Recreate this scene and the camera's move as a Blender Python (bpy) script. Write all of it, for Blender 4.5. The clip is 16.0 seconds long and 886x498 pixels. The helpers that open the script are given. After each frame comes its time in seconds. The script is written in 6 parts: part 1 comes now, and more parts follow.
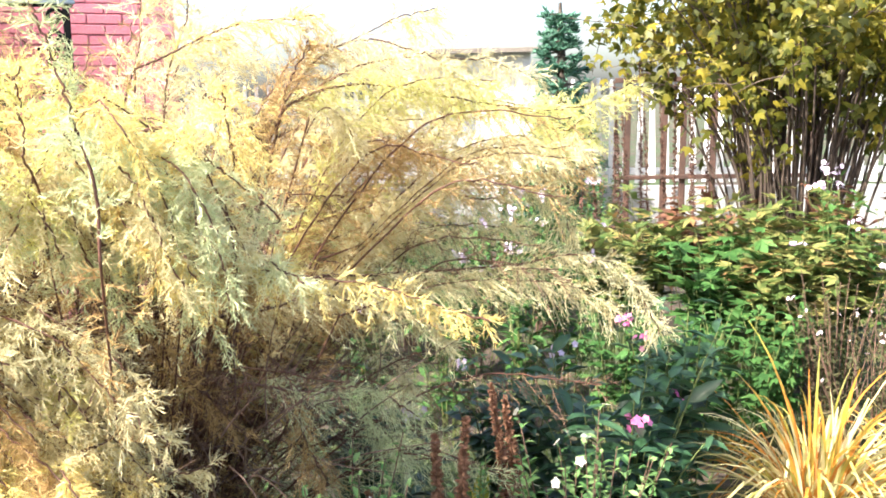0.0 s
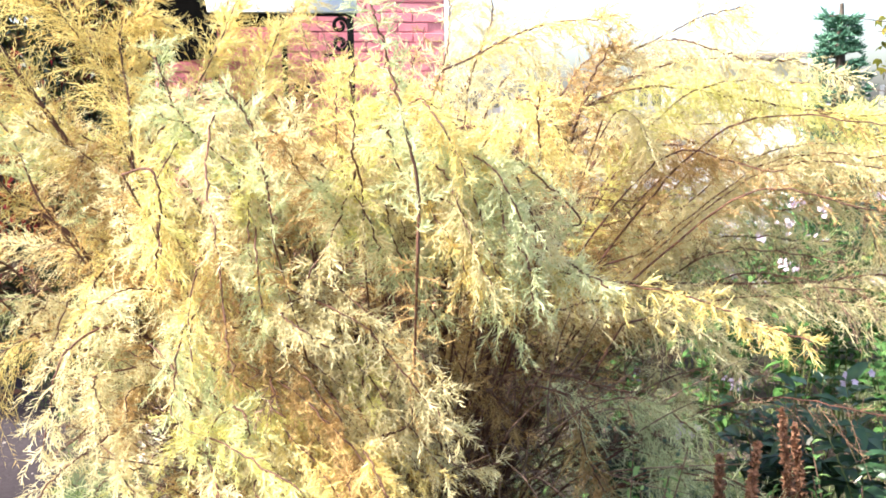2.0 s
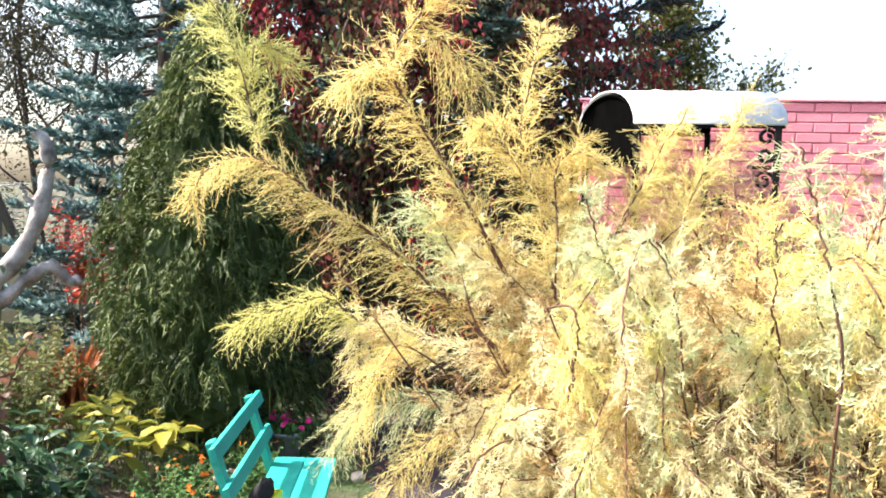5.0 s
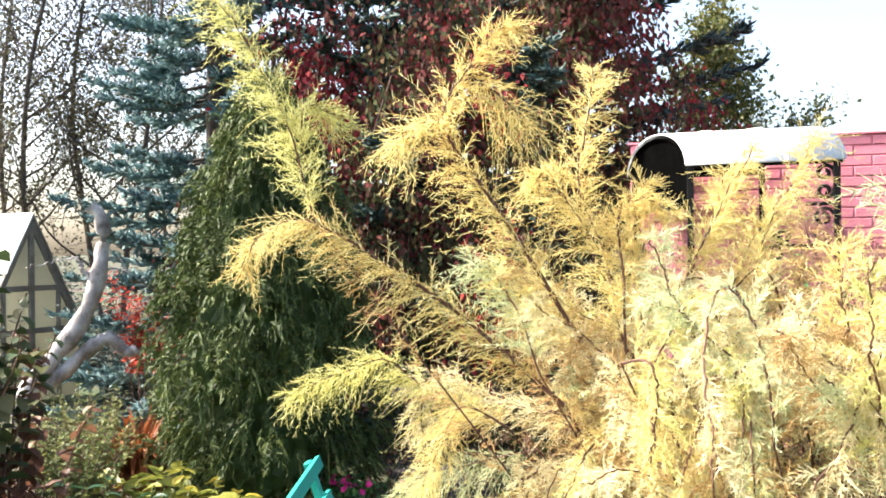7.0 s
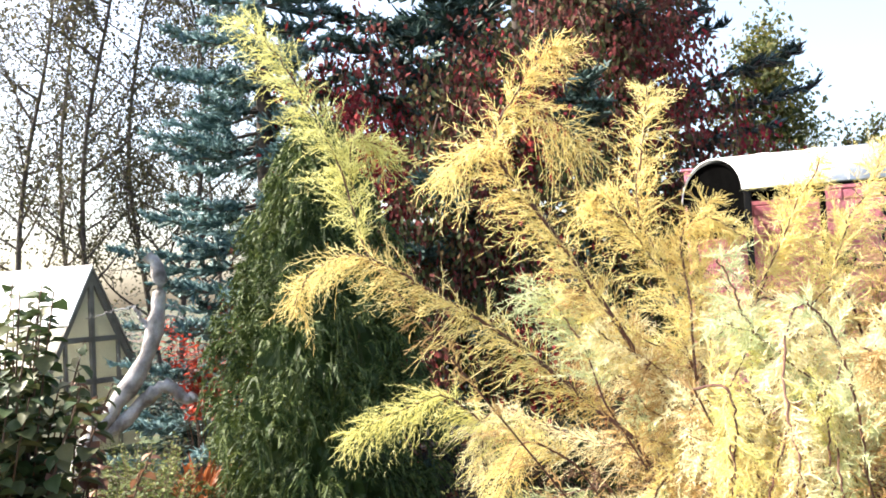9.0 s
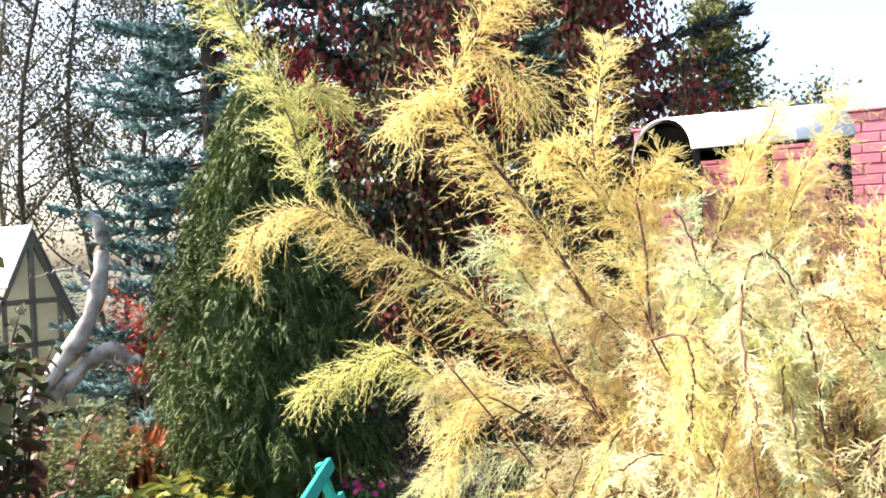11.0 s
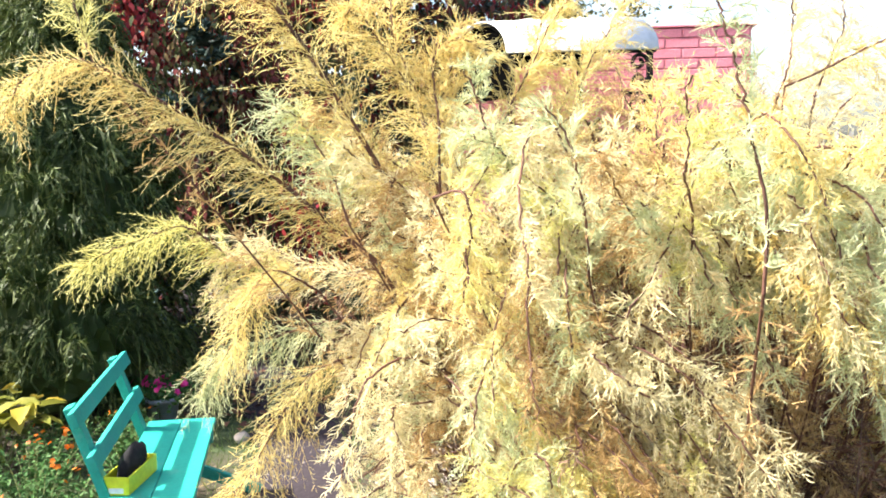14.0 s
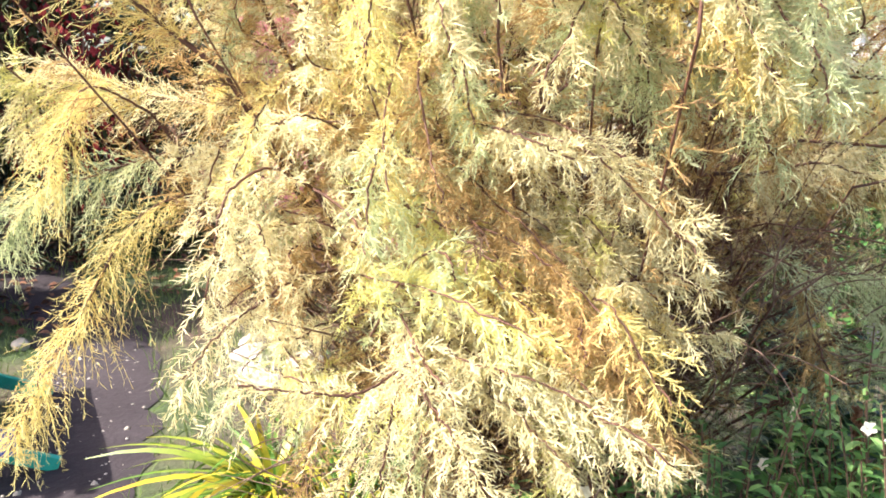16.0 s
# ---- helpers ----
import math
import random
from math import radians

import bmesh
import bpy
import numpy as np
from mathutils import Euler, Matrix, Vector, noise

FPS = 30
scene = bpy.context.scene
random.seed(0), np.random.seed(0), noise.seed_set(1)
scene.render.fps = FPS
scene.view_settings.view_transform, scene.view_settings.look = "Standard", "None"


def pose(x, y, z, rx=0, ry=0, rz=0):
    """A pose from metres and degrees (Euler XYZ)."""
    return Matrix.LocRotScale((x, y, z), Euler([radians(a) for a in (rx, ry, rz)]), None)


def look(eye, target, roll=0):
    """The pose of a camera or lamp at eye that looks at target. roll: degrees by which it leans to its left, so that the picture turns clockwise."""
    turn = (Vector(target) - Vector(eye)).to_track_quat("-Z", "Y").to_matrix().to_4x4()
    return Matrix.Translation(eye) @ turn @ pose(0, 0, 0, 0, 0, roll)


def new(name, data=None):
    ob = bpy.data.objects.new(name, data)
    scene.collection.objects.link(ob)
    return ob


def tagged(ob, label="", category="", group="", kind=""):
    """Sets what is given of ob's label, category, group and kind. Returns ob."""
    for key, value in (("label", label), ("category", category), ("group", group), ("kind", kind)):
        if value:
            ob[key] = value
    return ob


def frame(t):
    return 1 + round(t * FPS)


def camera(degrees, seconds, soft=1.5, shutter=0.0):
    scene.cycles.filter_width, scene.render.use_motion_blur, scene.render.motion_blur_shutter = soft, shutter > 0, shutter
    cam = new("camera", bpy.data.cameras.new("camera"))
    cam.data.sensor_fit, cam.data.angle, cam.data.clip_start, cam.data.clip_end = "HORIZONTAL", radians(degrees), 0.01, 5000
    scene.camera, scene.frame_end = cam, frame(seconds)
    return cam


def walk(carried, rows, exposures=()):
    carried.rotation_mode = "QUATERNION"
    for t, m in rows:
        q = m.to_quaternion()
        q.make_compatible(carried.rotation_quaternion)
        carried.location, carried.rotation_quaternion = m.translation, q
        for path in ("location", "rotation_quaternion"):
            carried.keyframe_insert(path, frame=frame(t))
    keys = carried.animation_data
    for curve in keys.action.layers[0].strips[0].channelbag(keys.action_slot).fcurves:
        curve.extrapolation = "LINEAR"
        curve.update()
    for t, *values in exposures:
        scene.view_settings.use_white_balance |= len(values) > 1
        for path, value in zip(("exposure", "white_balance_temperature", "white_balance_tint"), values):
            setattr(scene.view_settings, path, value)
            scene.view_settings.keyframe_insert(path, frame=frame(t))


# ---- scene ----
# camera and its walk
cam = camera(52.7, 16.0, soft=1.8)
PATH = [
    (0, (0.0000, 0.0000, 1.7960), (-0.1185, 1.9693, 1.4677), -1.14),
    (0.5, (-0.0456, 0.0029, 1.7965), (-0.2580, 1.9696, 1.5019), -0.64),
    (1, (-0.0875, 0.0127, 1.7920), (-0.4210, 1.9633, 1.5024), -0.40),
    (1.5, (-0.1010, 0.0114, 1.7862), (-0.5708, 1.9350, 1.5050), -1.09),
    (2, (-0.1357, 0.0086, 1.7846), (-0.7710, 1.8803, 1.4795), -0.57),
    (2.5, (-0.1699, 0.0221, 1.7681), (-0.9816, 1.8124, 1.3990), -0.19),
    (3, (-0.1711, 0.0275, 1.7787), (-1.0977, 1.7692, 1.4501), -0.26),
    (3.3, (-0.1396, 0.0486, 1.7945), (-1.2161, 1.7066, 1.4909), 1.68),
    (3.5, (-0.1723, 0.0143, 1.8253), (-1.3390, 1.6105, 1.5236), 1.25),
    (4, (-0.1512, -0.0039, 1.8537), (-1.4575, 1.4917, 1.6155), 1.50),
    (4.5, (-0.1290, -0.0343, 1.8783), (-1.5051, 1.4069, 1.7064), 1.92),
    (4.7, (-0.1220, -0.0446, 1.8875), (-1.5116, 1.3862, 1.7410), 2.19),
    (6.8, (-0.2035, 0.0032, 1.9012), (-1.6528, 1.3814, 1.8892), -0.57),
    (7, (-0.2016, -0.0081, 1.8975), (-1.6786, 1.3404, 1.8999), -0.65),
    (7.5, (-0.2176, -0.0206, 1.9144), (-1.7474, 1.2639, 2.0121), -1.01),
    (8, (-0.2320, -0.0193, 1.9057), (-1.7905, 1.2293, 2.0142), -1.50),
    (8.5, (-0.2435, -0.0010, 1.8931), (-1.8077, 1.2410, 1.9959), -2.11),
    (9, (-0.2567, 0.0289, 1.8751), (-1.8058, 1.2904, 1.9690), -2.77),
    (9.5, (-0.2774, 0.0436, 1.8626), (-1.7936, 1.3466, 1.9183), -2.47),
    (9.7, (-0.2873, 0.0516, 1.8590), (-1.7901, 1.3706, 1.8999), -2.52),
    (11.8, (-0.3025, 0.0517, 1.8467), (-1.7618, 1.4193, 1.8432), -2.80),
    (12, (-0.2951, 0.0515, 1.8442), (-1.7354, 1.4391, 1.8418), -2.54),
    (12.5, (-0.2868, 0.0548, 1.8405), (-1.6893, 1.4807, 1.8364), -2.34),
    (13, (-0.2744, 0.0661, 1.8190), (-1.6374, 1.5296, 1.7943), -1.43),
    (13.5, (-0.2680, 0.0930, 1.7853), (-1.5596, 1.6174, 1.6950), -1.24),
    (14, (-0.2796, 0.1355, 1.7381), (-1.4668, 1.7327, 1.5401), -0.68),
    (14.5, (-0.3182, 0.1817, 1.6780), (-1.3638, 1.8623, 1.3917), -1.34),
    (15, (-0.3844, 0.1803, 1.5922), (-1.2753, 1.9397, 1.2592), -1.37),
    (15.5, (-0.4840, 0.1522, 1.5266), (-1.2831, 1.9527, 1.1812), -1.06),
    (16, (-0.5444, 0.1398, 1.4664), (-1.2745, 1.9646, 1.0962), -0.50),
]
walk(cam, [(t, look(eye, target, roll)) for t, eye, target, roll in PATH], exposures=[(0.0, 1.88), (2.5, 1.82), (8.0, 1.85), (16.0, 1.79)])

# world and sun
SUN_AZ, SUN_EL = radians(-129), radians(45)      # azimuth clockwise from +y, elevation
world = bpy.data.worlds.new("sky")
scene.world = world
world.use_nodes = True
wn = world.node_tree.nodes
sky = wn.new("ShaderNodeTexSky")
sky.sky_type = "NISHITA"
sky.sun_disc = False
sky.sun_elevation, sky.sun_rotation = SUN_EL, SUN_AZ
sky.air_density, sky.dust_density, sky.ozone_density = 0.9, 4.0, 0.3
wn["Background"].inputs["Strength"].default_value = 0.15
world.node_tree.links.new(sky.outputs["Color"], wn["Background"].inputs["Color"])
sun = new("sun", bpy.data.lights.new("sun", "SUN"))
sun.data.energy, sun.data.angle, sun.data.color = 4.7, radians(0.6), (1.0, 0.93, 0.82)
sdir = Vector((math.sin(SUN_AZ) * math.cos(SUN_EL), math.cos(SUN_AZ) * math.cos(SUN_EL), math.sin(SUN_EL)))
sun.matrix_world = look(sdir * 30, (0, 0, 0))

# ---------------------------------------------------------------- mesh tools
rng = np.random.default_rng(11)


def unit(a):
    return a / np.maximum(np.linalg.norm(a, axis=-1, keepdims=True), 1e-9)


def rand_unit(n):
    return unit(rng.normal(size=(n, 3)))


class Soup:
    """Gathers many small pieces of one mesh."""

    def __init__(self):
        self.v, self.q, self.t, self.n = [], [], [], 0

    def add(self, V, quads=None, tris=None):
        """V: (N, k, 3) copies of a piece of k points; quads and tris index into the k."""
        N, k = V.shape[:2]
        off = (self.n + np.arange(N) * k)[:, None, None]
        self.v.append(V.reshape(-1, 3))
        if quads is not None and len(quads):
            self.q.append((off + np.asarray(quads)[None]).reshape(-1, 4))
        if tris is not None and len(tris):
            self.t.append((off + np.asarray(tris)[None]).reshape(-1, 3))
        self.n += N * k

    def ribbons(self, P, W, S):
        """Bands along P (N, K, 3), W (K,) or (N, K) wide, lying along S (N, 3)."""
        N, K = P.shape[:2]
        W = np.broadcast_to(W, (N, K))[..., None] * 0.5
        V = np.stack([P - S[:, None] * W, P + S[:, None] * W], 2).reshape(N, K * 2, 3)
        self.add(V, [(2 * i, 2 * i + 1, 2 * i + 3, 2 * i + 2) for i in range(K - 1)])

    def tubes(self, P, R, sides=5):
        """Tapered tubes along P (N, K, 3) with radii R (K,) or (N, K)."""
        N, K = P.shape[:2]
        R = np.broadcast_to(R, (N, K))[..., None]
        T = unit(np.gradient(P, axis=1))
        ref = np.where(np.abs(T[:, :1, 2:3]) > 0.9, np.array([1.0, 0, 0]), np.array([0, 0, 1.0]))
        A = unit(np.cross(T, np.broadcast_to(ref, T.shape)))
        B = np.cross(T, A)
        ring = [P + R * (A * math.cos(2 * math.pi * j / sides) + B * math.sin(2 * math.pi * j / sides)) for j in range(sides)]
        V = np.stack(ring, 2).reshape(N, K * sides, 3)
        q = [(i * sides + j, i * sides + (j + 1) % sides, (i + 1) * sides + (j + 1) % sides, (i + 1) * sides + j)
             for i in range(K - 1) for j in range(sides)]
        self.add(V, q)

    def leaves(self, C, A, Nn, L, W, fold=0.18, droop=0.15):
        """Pointed leaves from C along A with upper side Nn, folded along the midrib."""
        N = len(C)
        A = unit(A)
        S = unit(np.cross(A, Nn))
        U = np.cross(S, A)
        L = np.broadcast_to(L, (N,))[:, None]
        W = np.broadcast_to(W, (N,))[:, None]
        tm = [(0, 0, 0), (.3, -.5, fold), (.3, .5, fold), (.68, -.4, fold * .7), (.68, .4, fold * .7), (1, 0, -droop), (.33, 0, 0), (.68, 0, -droop * .4)]
        V = np.stack([C + A * L * a + S * W * s + U * (W * u if u > 0 else L * u) for a, s, u in tm], 1)
        self.add(V, [(1, 6, 7, 3), (6, 2, 4, 7)], [(0, 6, 1), (0, 2, 6), (3, 7, 5), (7, 4, 5)])

    def small_leaves(self, C, A, Nn, L, W):
        """Plain little leaves of two faces."""
        N = len(C)
        A = unit(A)
        S = unit(np.cross(A, Nn))
        U = np.cross(S, A)
        L = np.broadcast_to(L, (N,))[:, None]
        W = np.broadcast_to(W, (N,))[:, None]
        V = np.stack([C, C + A * L * .45 - S * W * .5 + U * W * .15, C + A * L, C + A * L * .45 + S * W * .5 + U * W * .15], 1)
        self.add(V, None, [(0, 2, 1), (0, 3, 2)])

    def lobed(self, C, A, Nn, L, W, droop=0.2):
        """Three-lobed leaves."""
        N = len(C)
        A = unit(A)
        S = unit(np.cross(A, Nn))
        U = np.cross(S, A)
        L = np.broadcast_to(L, (N,))[:, None]
        W = np.broadcast_to(W, (N,))[:, None]
        tm = [(0, 0, 0), (.12, -.42, .05), (.55, -.6, -.1), (.5, -.22, .03), (1, 0, -droop), (.5, .22, .03), (.55, .6, -.1), (.12, .42, .05), (.3, 0, .06)]
        V = np.stack([C + A * L * a + S * W * s + U * L * u for a, s, u in tm], 1)
        self.add(V, None, [(8, i, i - 1) for i in range(1, 8)] + [(8, 0, 7)])

    def palmate(self, C, A, Nn, L, W):
        """Hand-shaped leaves of five pointed leaflets."""
        A = unit(A)
        S = unit(np.cross(A, Nn))
        for t, f in ((-1.25, .62), (-.6, .88), (0, 1.0), (.6, .88), (1.25, .62)):
            self.small_leaves(C, A * math.cos(t) + S * math.sin(t), Nn, L * f, W * f)

    def build(self, name, mat, parent=None, label="", smooth=False):
        V = np.concatenate(self.v)
        q = np.concatenate(self.q) if self.q else np.zeros((0, 4), int)
        t = np.concatenate(self.t) if self.t else np.zeros((0, 3), int)
        me = bpy.data.meshes.new(name)
        me.vertices.add(len(V))
        me.vertices.foreach_set("co", V.astype(np.float32).ravel())
        me.loops.add(q.size + t.size)
        me.loops.foreach_set("vertex_index", np.concatenate([q.ravel(), t.ravel()]).astype(np.int32))
        me.polygons.add(len(q) + len(t))
        start = np.concatenate([np.arange(len(q)) * 4, q.size + np.arange(len(t)) * 3])
        me.polygons.foreach_set("loop_start", start.astype(np.int32))
        if smooth:
            me.polygons.foreach_set("use_smooth", np.ones(len(start), bool))
        me.update(calc_edges=True)
        me.materials.append(mat)
        ob = new(name, me)
        ob.parent = parent
        if label:
            tagged(ob, label)
        return ob


def catmull(pts, n):
    """n points of a smooth curve through pts."""
    p = np.asarray(pts, float)
    p = np.vstack([2 * p[0] - p[1], p, 2 * p[-1] - p[-2]])
    m = len(p) - 3
    u = np.linspace(0, m - 1e-6, n)
    i = u.astype(int)
    t = (u - i)[:, None]
    a, b, c, d = p[i], p[i + 1], p[i + 2], p[i + 3]
    return 0.5 * (2 * b + (c - a) * t + (2 * a - 5 * b + 4 * c - d) * t ** 2 + (3 * b - a - 3 * c + d) * t ** 3)


def part(name, bm, mat, parent=None, label="", smooth=False):
    """Links a bmesh as one mesh object under a thing."""
    me = bpy.data.meshes.new(name)
    bm.to_mesh(me)
    bm.free()
    me.materials.append(mat)
    if smooth:
        me.shade_smooth()
    ob = new(name, me)
    ob.parent = parent
    if label:
        tagged(ob, label)
    return ob


def box(size, m, bevel=0.004, segs=1):
    """A bevelled block of that size at the pose m, as a bmesh."""
    bm = bmesh.new()
    bmesh.ops.create_cube(bm, size=1)
    bmesh.ops.scale(bm, vec=size, verts=bm.verts)
    if bevel:
        bmesh.ops.bevel(bm, geom=bm.edges[:], offset=bevel, segments=segs, affect="EDGES", profile=0.6)
    bmesh.ops.transform(bm, matrix=m, verts=bm.verts)
    return bm


def frame_m(o, xa, ya=None):
    """A pose at o whose x axis points along xa (and y near ya)."""
    x = Vector(xa).normalized()
    z = x.cross(Vector(ya).normalized()).normalized() if ya else x.cross(Vector((0, 0, 1))).normalized().cross(x) * -1
    if not ya:
        z = Vector((0, 0, 1)) - x * x.z
        z.normalize()
    y = z.cross(x)
    return Matrix(((x.x, y.x, z.x, o[0]), (x.y, y.y, z.y, o[1]), (x.z, y.z, z.z, o[2]), (0, 0, 0, 1)))


def thing(name, at, label, category, group="", kind=""):
    e = new(name)
    e.empty_display_size = 0.1
    e.location = at
    bpy.context.view_layer.update()
    return tagged(e, label, category, group, kind)


def under(ob, parent):
    """Makes ob, built in world places, a part of the thing parent."""
    ob.parent = parent
    ob.matrix_parent_inverse = Matrix.Translation(-Vector(parent.location))
    return ob


# ---------------------------------------------------------------- materials
def mat_base(name):
    m = bpy.data.materials.new(name)
    m.use_nodes = True
    n, l = m.node_tree.nodes, m.node_tree.links
    return m, n, l, n["Principled BSDF"], n["Material Output"]


def ramp(n, l, fac, stops):
    r = n.new("ShaderNodeValToRGB")
    while len(r.color_ramp.elements) < len(stops):
        r.color_ramp.elements.new(0.5)
    for e, (p, c) in zip(r.color_ramp.elements, stops):
        e.position, e.color = p, (*c, 1)
    l.new(fac, r.inputs["Fac"])
    return r.outputs["Color"]


def noise_tex(n, l, scale, detail=4.0, rough=0.55):
    co = n.new("ShaderNodeTexCoord")
    t = n.new("ShaderNodeTexNoise")
    t.inputs["Scale"].default_value, t.inputs["Detail"].default_value, t.inputs["Roughness"].default_value = scale, detail, rough
    l.new(co.outputs["Object"], t.inputs["Vector"])
    return t.outputs["Fac"]


def mixc(n, l, fac, a, b, mode="MIX"):
    x = n.new("ShaderNodeMix")
    x.data_type, x.blend_type = "RGBA", mode
    for sock, val in ((x.inputs["Factor"], fac), (x.inputs["A"], a), (x.inputs["B"], b)):
        if hasattr(val, "links"):
            l.new(val, sock)
        elif isinstance(val, tuple):
            sock.default_value = (*val, 1)
        else:
            sock.default_value = val
    return x.outputs["Result"]


def leaf_mat(name, stops, through_light=0.3, rough=0.55, patch=3.0, sheen=0.3, single=False):
    """Foliage: colour varies from piece to piece (or, for single blades, from object to object) and in larger patches; light shines through."""
    m, n, l, b, out = mat_base(name)
    geo = n.new("ShaderNodeNewGeometry")
    pn = noise_tex(n, l, patch, 3)
    mm = n.new("ShaderNodeMath")
    mm.operation = "MULTIPLY_ADD"
    mm.inputs[1].default_value, mm.inputs[2].default_value = 0.55, 0.0
    l.new(n.new("ShaderNodeObjectInfo").outputs["Random"] if single else geo.outputs["Random Per Island"], mm.inputs[0])
    ad = n.new("ShaderNodeMath")
    ad.operation = "MULTIPLY_ADD"
    ad.inputs[1].default_value = 0.75
    l.new(pn, ad.inputs[0])
    l.new(mm.outputs[0], ad.inputs[2])
    sb = n.new("ShaderNodeMath")
    sb.operation = "SUBTRACT"
    sb.inputs[1].default_value = 0.15
    l.new(ad.outputs[0], sb.inputs[0])
    col = ramp(n, l, sb.outputs[0], stops)
    fine = noise_tex(n, l, 90, 2)
    col2 = mixc(n, l, 0.25, col, ramp(n, l, fine, [(0.3, (0.3, 0.3, 0.3)), (0.7, (1, 1, 1))]), "MULTIPLY")
    l.new(col2, b.inputs["Base Color"])
    b.inputs["Roughness"].default_value = rough
    b.inputs["Specular IOR Level"].default_value = sheen
    tr = n.new("ShaderNodeBsdfTranslucent")
    l.new(col2, tr.inputs["Color"])
    mx = n.new("ShaderNodeMixShader")
    mx.inputs["Fac"].default_value = through_light
    l.new(b.outputs[0], mx.inputs[1])
    l.new(tr.outputs[0], mx.inputs[2])
    l.new(mx.outputs[0], out.inputs["Surface"])
    return m


def rough_mat(name, stops, scale=8.0, rough=0.8, bump=0.3, bump_scale=40.0, metal=0.0, wear=None, spec=0.4):
    """A plain surface with stains at a large scale and grain at a small one."""
    m, n, l, b, out = mat_base(name)
    col = ramp(n, l, noise_tex(n, l, scale, 5), stops)
    fine = noise_tex(n, l, bump_scale, 3)
    col = mixc(n, l, 0.3, col, ramp(n, l, fine, [(0.3, (0.45, 0.45, 0.45)), (0.65, (1, 1, 1))]), "MULTIPLY")
    if wear:
        col = mixc(n, l, ramp(n, l, noise_tex(n, l, scale * 2.7, 8, 0.7), [(0.6, (0, 0, 0)), (0.68, (1, 1, 1))]), col, wear)
    l.new(col, b.inputs["Base Color"])
    b.inputs["Roughness"].default_value, b.inputs["Metallic"].default_value = rough, metal
    b.inputs["Specular IOR Level"].default_value = spec
    bp = n.new("ShaderNodeBump")
    bp.inputs["Strength"].default_value, bp.inputs["Distance"].default_value = bump, 0.01
    l.new(fine, bp.inputs["Height"])
    l.new(bp.outputs[0], b.inputs["Normal"])
    return m


M_TAM_GOLD = leaf_mat("tamarisk_gold", [(0.1, (0.58, 0.38, 0.14)), (0.45, (0.78, 0.66, 0.27)), (0.85, (0.86, 0.80, 0.45))], 0.42, 0.8, sheen=0.08)
M_TAM_LIME = leaf_mat("tamarisk_pale_green", [(0.1, (0.50, 0.46, 0.15)), (0.5, (0.74, 0.72, 0.28)), (0.85, (0.85, 0.83, 0.44))], 0.42, 0.8, sheen=0.08)
M_TAM_GREEN = leaf_mat("tamarisk_grey_green", [(0.1, (0.36, 0.42, 0.22)), (0.5, (0.62, 0.68, 0.42)), (0.85, (0.80, 0.80, 0.52))], 0.42, 0.8, sheen=0.08)
M_TAM_RUST = leaf_mat("tamarisk_rust", [(0.1, (0.28, 0.18, 0.10)), (0.5, (0.50, 0.34, 0.16)), (0.85, (0.74, 0.56, 0.27))], 0.42, 0.8, sheen=0.08)
M_TAM_CREAM = leaf_mat("tamarisk_cream", [(0.1, (0.58, 0.46, 0.25)), (0.45, (0.80, 0.72, 0.44)), (0.85, (0.87, 0.85, 0.60))], 0.42, 0.8, sheen=0.08)
# brown dead growth, darkened to put the bush's inner shade into the colour
M_TAM_SHADE_BROWN = leaf_mat("tamarisk_shade_brown", [(0.1, (0.07, 0.04, 0.03)), (0.5, (0.17, 0.10, 0.07)), (0.85, (0.34, 0.21, 0.13))], 0.1)
M_TAM_BARK = rough_mat("tamarisk_bark", [(0.3, (0.06, 0.025, 0.018)), (0.7, (0.14, 0.06, 0.04))], 30, 0.7)
M_TAM_TWIG = rough_mat("tamarisk_old_twigs", [(0.3, (0.10, 0.06, 0.05)), (0.7, (0.22, 0.14, 0.11))], 30, 0.8)
M_JUNIPER = leaf_mat("juniper_green", [(0.1, (0.014, 0.026, 0.007)), (0.5, (0.055, 0.088, 0.022)), (0.9, (0.20, 0.235, 0.065))], 0.15, 0.6, 2.0)
M_SPRUCE_BLUE = leaf_mat("spruce_blue", [(0.1, (0.03, 0.075, 0.08)), (0.5, (0.13, 0.225, 0.225)), (0.9, (0.38, 0.52, 0.52))], 0.1, 0.6, 1.2)
M_SPRUCE_DARK = leaf_mat("spruce_dark", [(0.1, (0.007, 0.018, 0.016)), (0.5, (0.034, 0.068, 0.060)), (0.9, (0.11, 0.18, 0.165))], 0.1, 0.6, 1.2)
M_CREEPER = leaf_mat("creeper_red", [(0.12, (0.05, 0.055, 0.025)), (0.42, (0.10, 0.04, 0.03)), (0.72, (0.17, 0.04, 0.04)), (0.95, (0.30, 0.07, 0.05))], 0.2, 0.75, 0.8, 0.12)
M_CREEPER_BRIGHT = leaf_mat("creeper_scarlet", [(0.1, (0.12, 0.02, 0.025)), (0.5, (0.24, 0.028, 0.04)), (0.9, (0.48, 0.07, 0.05))], 0.25, 0.75, 1.5, 0.12)
M_CREEPER_GREEN = leaf_mat("creeper_green", [(0.1, (0.028, 0.04, 0.018)), (0.5, (0.07, 0.08, 0.03)), (0.9, (0.17, 0.085, 0.04))], 0.2, 0.75, 1.0, 0.12)
M_CONIFER = leaf_mat("conifer_green", [(0.1, (0.03, 0.09, 0.06)), (0.5, (0.08, 0.21, 0.14)), (0.9, (0.18, 0.33, 0.24))], 0.1, 0.6, 2.0)
M_ASTER = leaf_mat("aster_leaf", [(0.1, (0.035, 0.045, 0.018)), (0.5, (0.085, 0.085, 0.035)), (0.9, (0.17, 0.13, 0.07))], 0.2, 0.6, 4)
